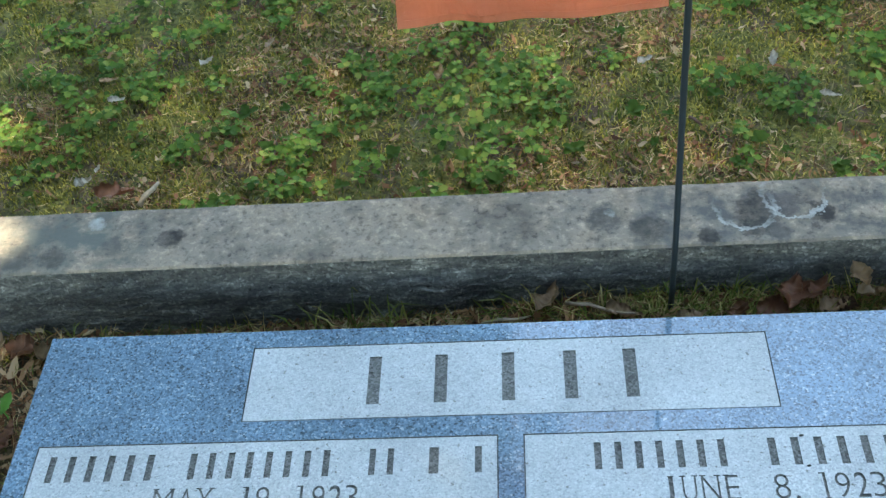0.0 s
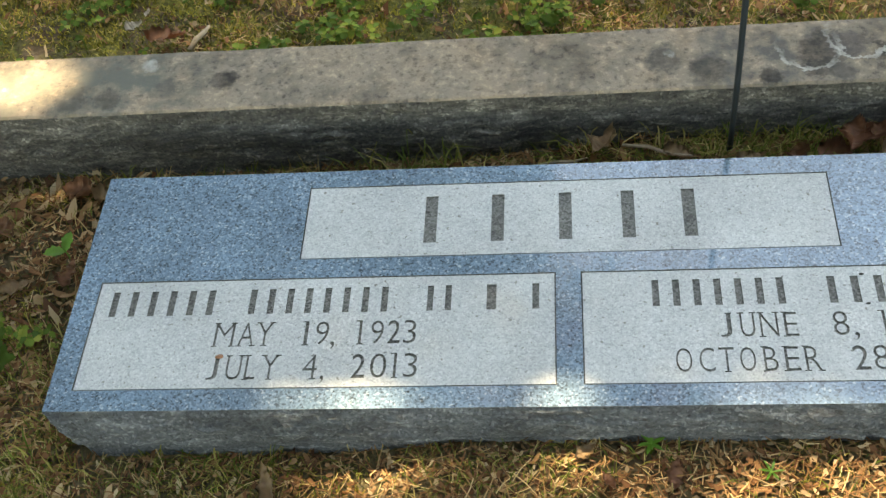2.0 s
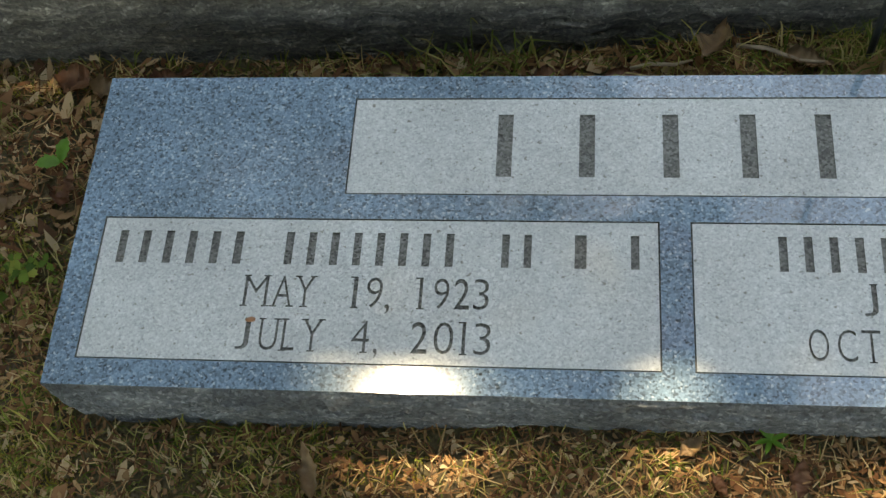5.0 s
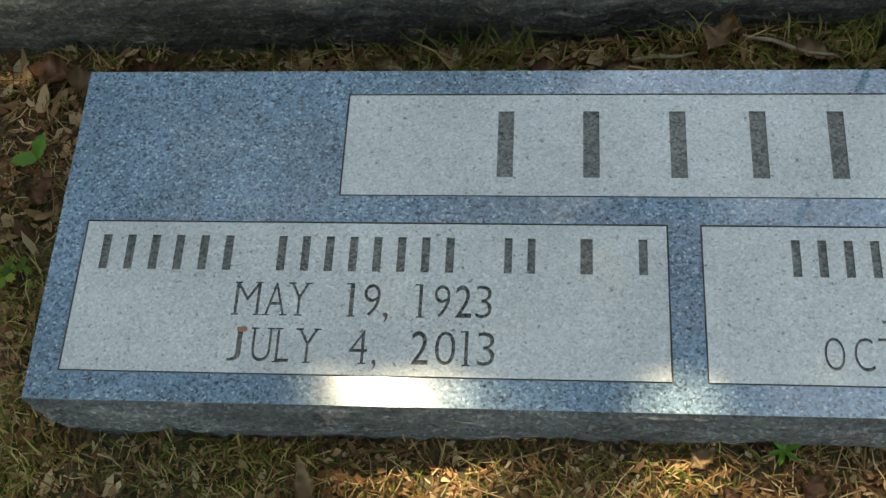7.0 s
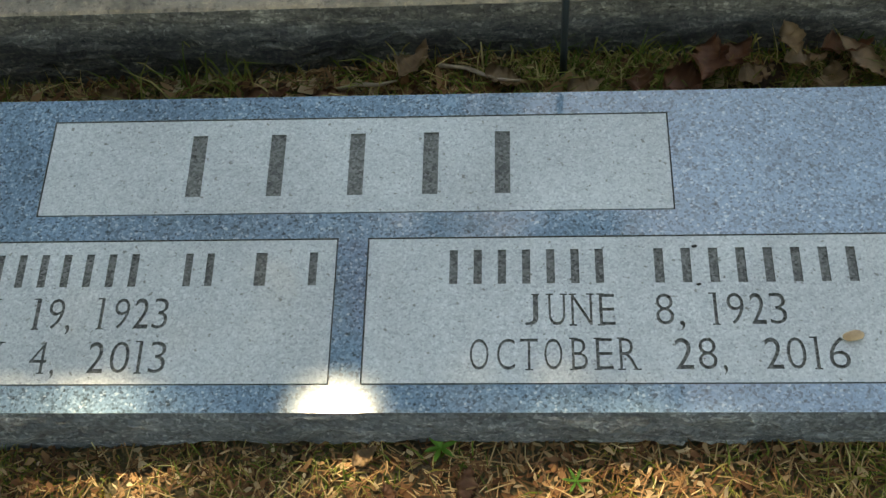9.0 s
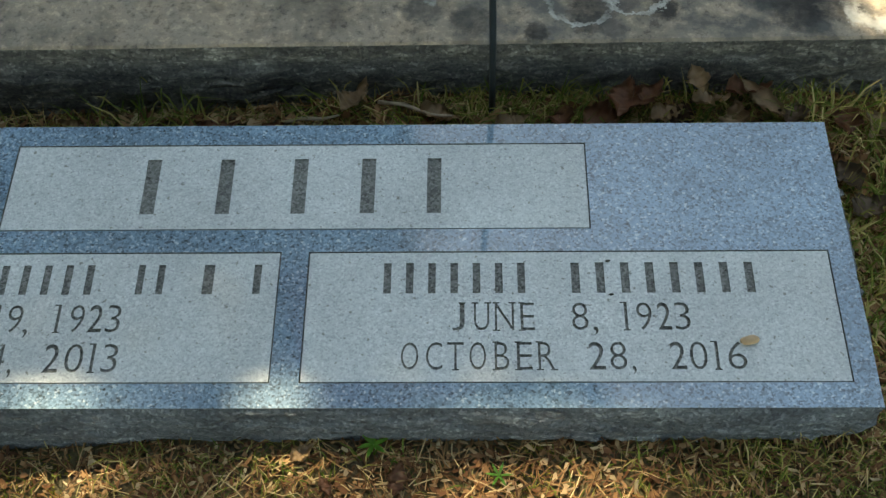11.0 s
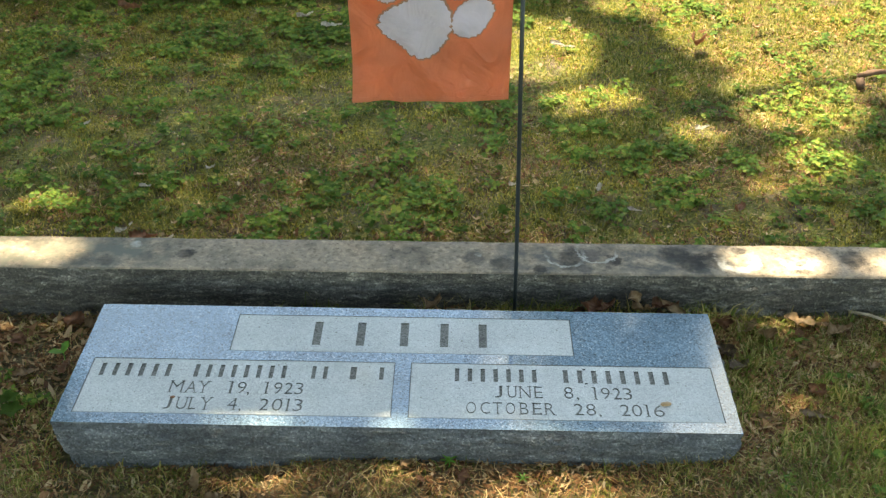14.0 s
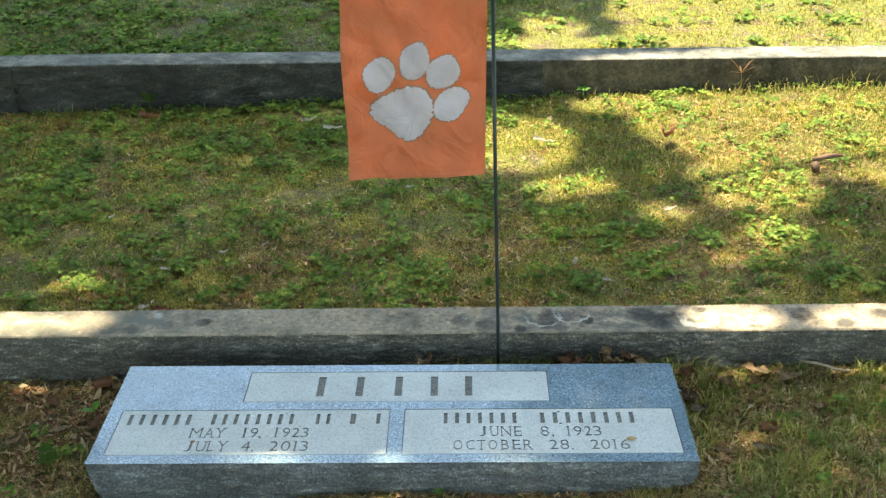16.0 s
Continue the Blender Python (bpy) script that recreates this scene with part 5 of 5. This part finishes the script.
# before the stone
dead_leaf(0.120, -0.232, 0.038, 0.020, 80, 0.1, leaf_russet, "flat russet dead leaf on straw", 0.014)
dead_leaf(-0.353, -0.235, 0.058, 0.020, 105, 0.45, leaf_tan, "narrow tan dead leaf in grass", 0.018)
dead_leaf(-0.311, -0.275, 0.035, 0.026, 20, 0.4, leaf_tan, "tan dead leaf in grass", 0.014)
dead_leaf(0.02, -0.205, 0.030, 0.018, 40, 0.4, leaf_tan, "small tan dead leaf on straw", 0.014)
dead_leaf(0.045, -0.24, 0.026, 0.012, 120, 0.2, leaf_russet, "small russet dead leaf on straw", 0.014)
sprout(0.094, -0.196, "weed", "small pointed green weed against the stone", tuple((a, 0.017, r) for a, r in ((15, 0.6), (80, 1.0), (140, 0.7), (200, 0.5), (250, 0.3), (320, 0.4))), sprout_green, 0.018, 0.3)
sprout(0.225, -0.226, "weed", "small pointed green weed in straw", tuple((a, 0.015, 0.35) for a in (0, 70, 120, 175, 240, 300)), sprout_green, 0.012, 0.2)
# on the stone
for x, y, r, mat, label in ((0.485, -0.108, 0.011, leaf_tan, "tiny tan husk lying on the stone"), (-0.408, -0.111, 0.0055, leaf_russet, "tiny russet husk lying on the stone"),
                            (0.345, -0.010, 0.0032, dirt_spot, "black speck on the stone"), (0.346, -0.052, 0.0028, dirt_spot, "black speck on the stone")):
    bm = bmesh.new()
    bmesh.ops.create_icosphere(bm, subdivisions=2, radius=r)
    for v in bm.verts:
        v.co = Vector((v.co.x, v.co.y * 0.5, v.co.z * 0.3 + 0.0007)) * (1 + 0.25 * noise.noise(v.co * 300))
    tagged(part("husk" if r > 0.0045 else "speck", bm, mat, smooth=True), label, "debris").matrix_world = pose(x, y, TOP + r * 0.2, 0, 0, 10)
# on the lawn
for args in ((-0.527, 0.861, 0.034, 0.020, 60, 0.4, leaf_grey, "bleached dead leaf on the lawn"), (-0.419, 0.913, 0.036, 0.012, 65, 0.3, leaf_tan, "narrow tan leaf scrap on the lawn"),
             (-0.109, 0.807, 0.040, 0.018, 80, 0.6, leaf_tan, "curled tan dead leaf on the lawn"), (-0.675, 0.776, 0.030, 0.018, 10, 0.3, leaf_grey, "bleached dead leaf on the lawn"),
             (-0.70, 0.83, 0.035, 0.018, 25, 0.3, leaf_tan, "pale tan dead leaf on the lawn"), (-0.619, 0.530, 0.065, 0.040, 5, 0.35, leaf_russet, "mauve-brown dead leaf against the kerb"),
             (-0.682, 0.564, 0.030, 0.024, 40, 0.3, leaf_grey, "grey leaf scrap on the lawn"), (-0.668, 0.600, 0.018, 0.010, 80, 0.3, leaf_grey, "white leaf scrap on the lawn"),
             (0.243, 0.808, 0.030, 0.022, 30, 0.3, leaf_grey, "bleached dead leaf on the lawn"), (0.530, 0.697, 0.036, 0.016, -10, 0.3, leaf_grey, "bleached dead leaf on the lawn"),
             (0.452, 0.785, 0.040, 0.016, 80, 0.5, leaf_grey, "grey curled leaf on the lawn"), (0.787, 0.706, 0.045, 0.022, 70, 0.5, leaf_russet, "russet dead leaf on the lawn"),
             (0.422, 1.679, 0.080, 0.030, 0, 0.3, leaf_grey, "bleached white bark chip on the lawn"), (0.840, 1.663, 0.060, 0.044, 50, 0.8, leaf_russet, "curled brown dead leaf on the sunlit lawn"),
             (-0.913, 1.114, 0.030, 0.014, 70, 0.3, leaf_grey, "bleached leaf scrap on the lawn"), (-1.02, 2.02, 0.080, 0.040, 10, 0.6, leaf_russet, "brown dead leaf near the rear kerb"),
             (-0.315, 1.827, 0.070, 0.030, 15, 0.3, leaf_grey, "bleached bark chip on the lawn"), (-0.410, 1.916, 0.060, 0.030, 30, 0.4, leaf_grey, "pale dead leaf on the lawn"),
             (0.767, 1.138, 0.045, 0.025, 20, 0.3, leaf_grey, "bleached dead leaf on the lawn"), (-0.02, 1.30, 0.03, 0.015, 20, 0.3, leaf_grey, "pale leaf scrap on the lawn"),
             (0.17, 1.42, 0.03, 0.015, 60, 0.3, leaf_grey, "pale leaf scrap on the lawn"), (1.05, 1.80, 0.05, 0.03, 60, 0.4, leaf_tan, "tan dead leaf on the sunlit lawn")):
    dead_leaf(*args, 0.032)
twig(-0.575, 0.550, 0.055, 0.005, 62, pale_wood, "pale tan bark strip beside the kerb")
twig(-0.380, 0.632, 0.130, 0.0016, 95, twig_brown, "thin brown stem on the lawn")
twig(0.31, 0.66, 0.030, 0.003, -60, twig_brown, "short dark twig on the lawn")
twig(1.315, 1.43, 0.10, 0.010, 8, twig_brown, "short broken brown branch on the lawn", lift=0.035)
twig(1.275, 1.425, 0.06, 0.013, 80, twig_brown, "brown wood stub on the lawn", lift=0.015)
sprout(-1.05, 2.150, "weed", "broad-leaved green weed at the rear kerb", ((60, 0.045, 0.9), (130, 0.05, 1.0), (-20, 0.04, 0.5), (220, 0.04, 0.5), (280, 0.045, 0.6)), weed_green, 0.05, 0.55)
sprout(1.19, 2.160, "weed", "tan-green sprig at the rear kerb", tuple((a, 0.06, r) for a, r in ((30, 1.2), (90, 0.6), (150, 1.4), (200, 0.3), (340, 0.8))), straw_dry, 0.09, 0.10)
sprout(0.60, 2.155, "weed", "bright green weed at the rear kerb", tuple((a, 0.03, 0.5) for a in (0, 70, 140, 210, 290)), sprout_green, 0.03, 0.7)
# the larger weeds on the lawn, each a plant of its own
WEED_SPOTS = ((-0.83, 0.76), (-0.76, 0.71), (-0.77, 0.55), (-0.46, 0.52), (-0.39, 0.64), (-0.51, 0.85), (-0.44, 0.74), (-0.37, 0.74), (-0.35, 0.86), (-0.26, 0.75), (-0.19, 0.74), (-0.22, 0.62), (-0.18, 0.61), (-0.11, 0.58), (-0.06, 0.58), (0.01, 0.63), (0.06, 0.57), (0.11, 0.60), (0.05, 0.70), (0.21, 0.91), (0.21, 0.68), (0.27, 0.68), (0.35, 0.72), (0.40, 0.59), (0.44, 0.58), (0.51, 0.53), (0.36, 0.54), (0.24, 0.61), (-0.09, 0.82), (-0.04, 0.73), (-0.26, 0.54), (-0.01, 0.53), (-0.13, 0.55))
for k, (x, y) in enumerate(WEED_SPOTS):
    size = 0.016 + 0.005 * math.sin(k * 2.3)
    turns = [k * 40 + a for a in range(0, 360, 360 // (6 + k % 3))]
    sprout(x, y, "weed", "low green weed with rounded leaves in moss", tuple((a, size * (0.8 + 0.3 * math.sin(a)), 0.45 + 0.3 * math.cos(a * 3)) for a in turns), weed_green, 0.016 + 0.006 * (k % 3), 0.85)
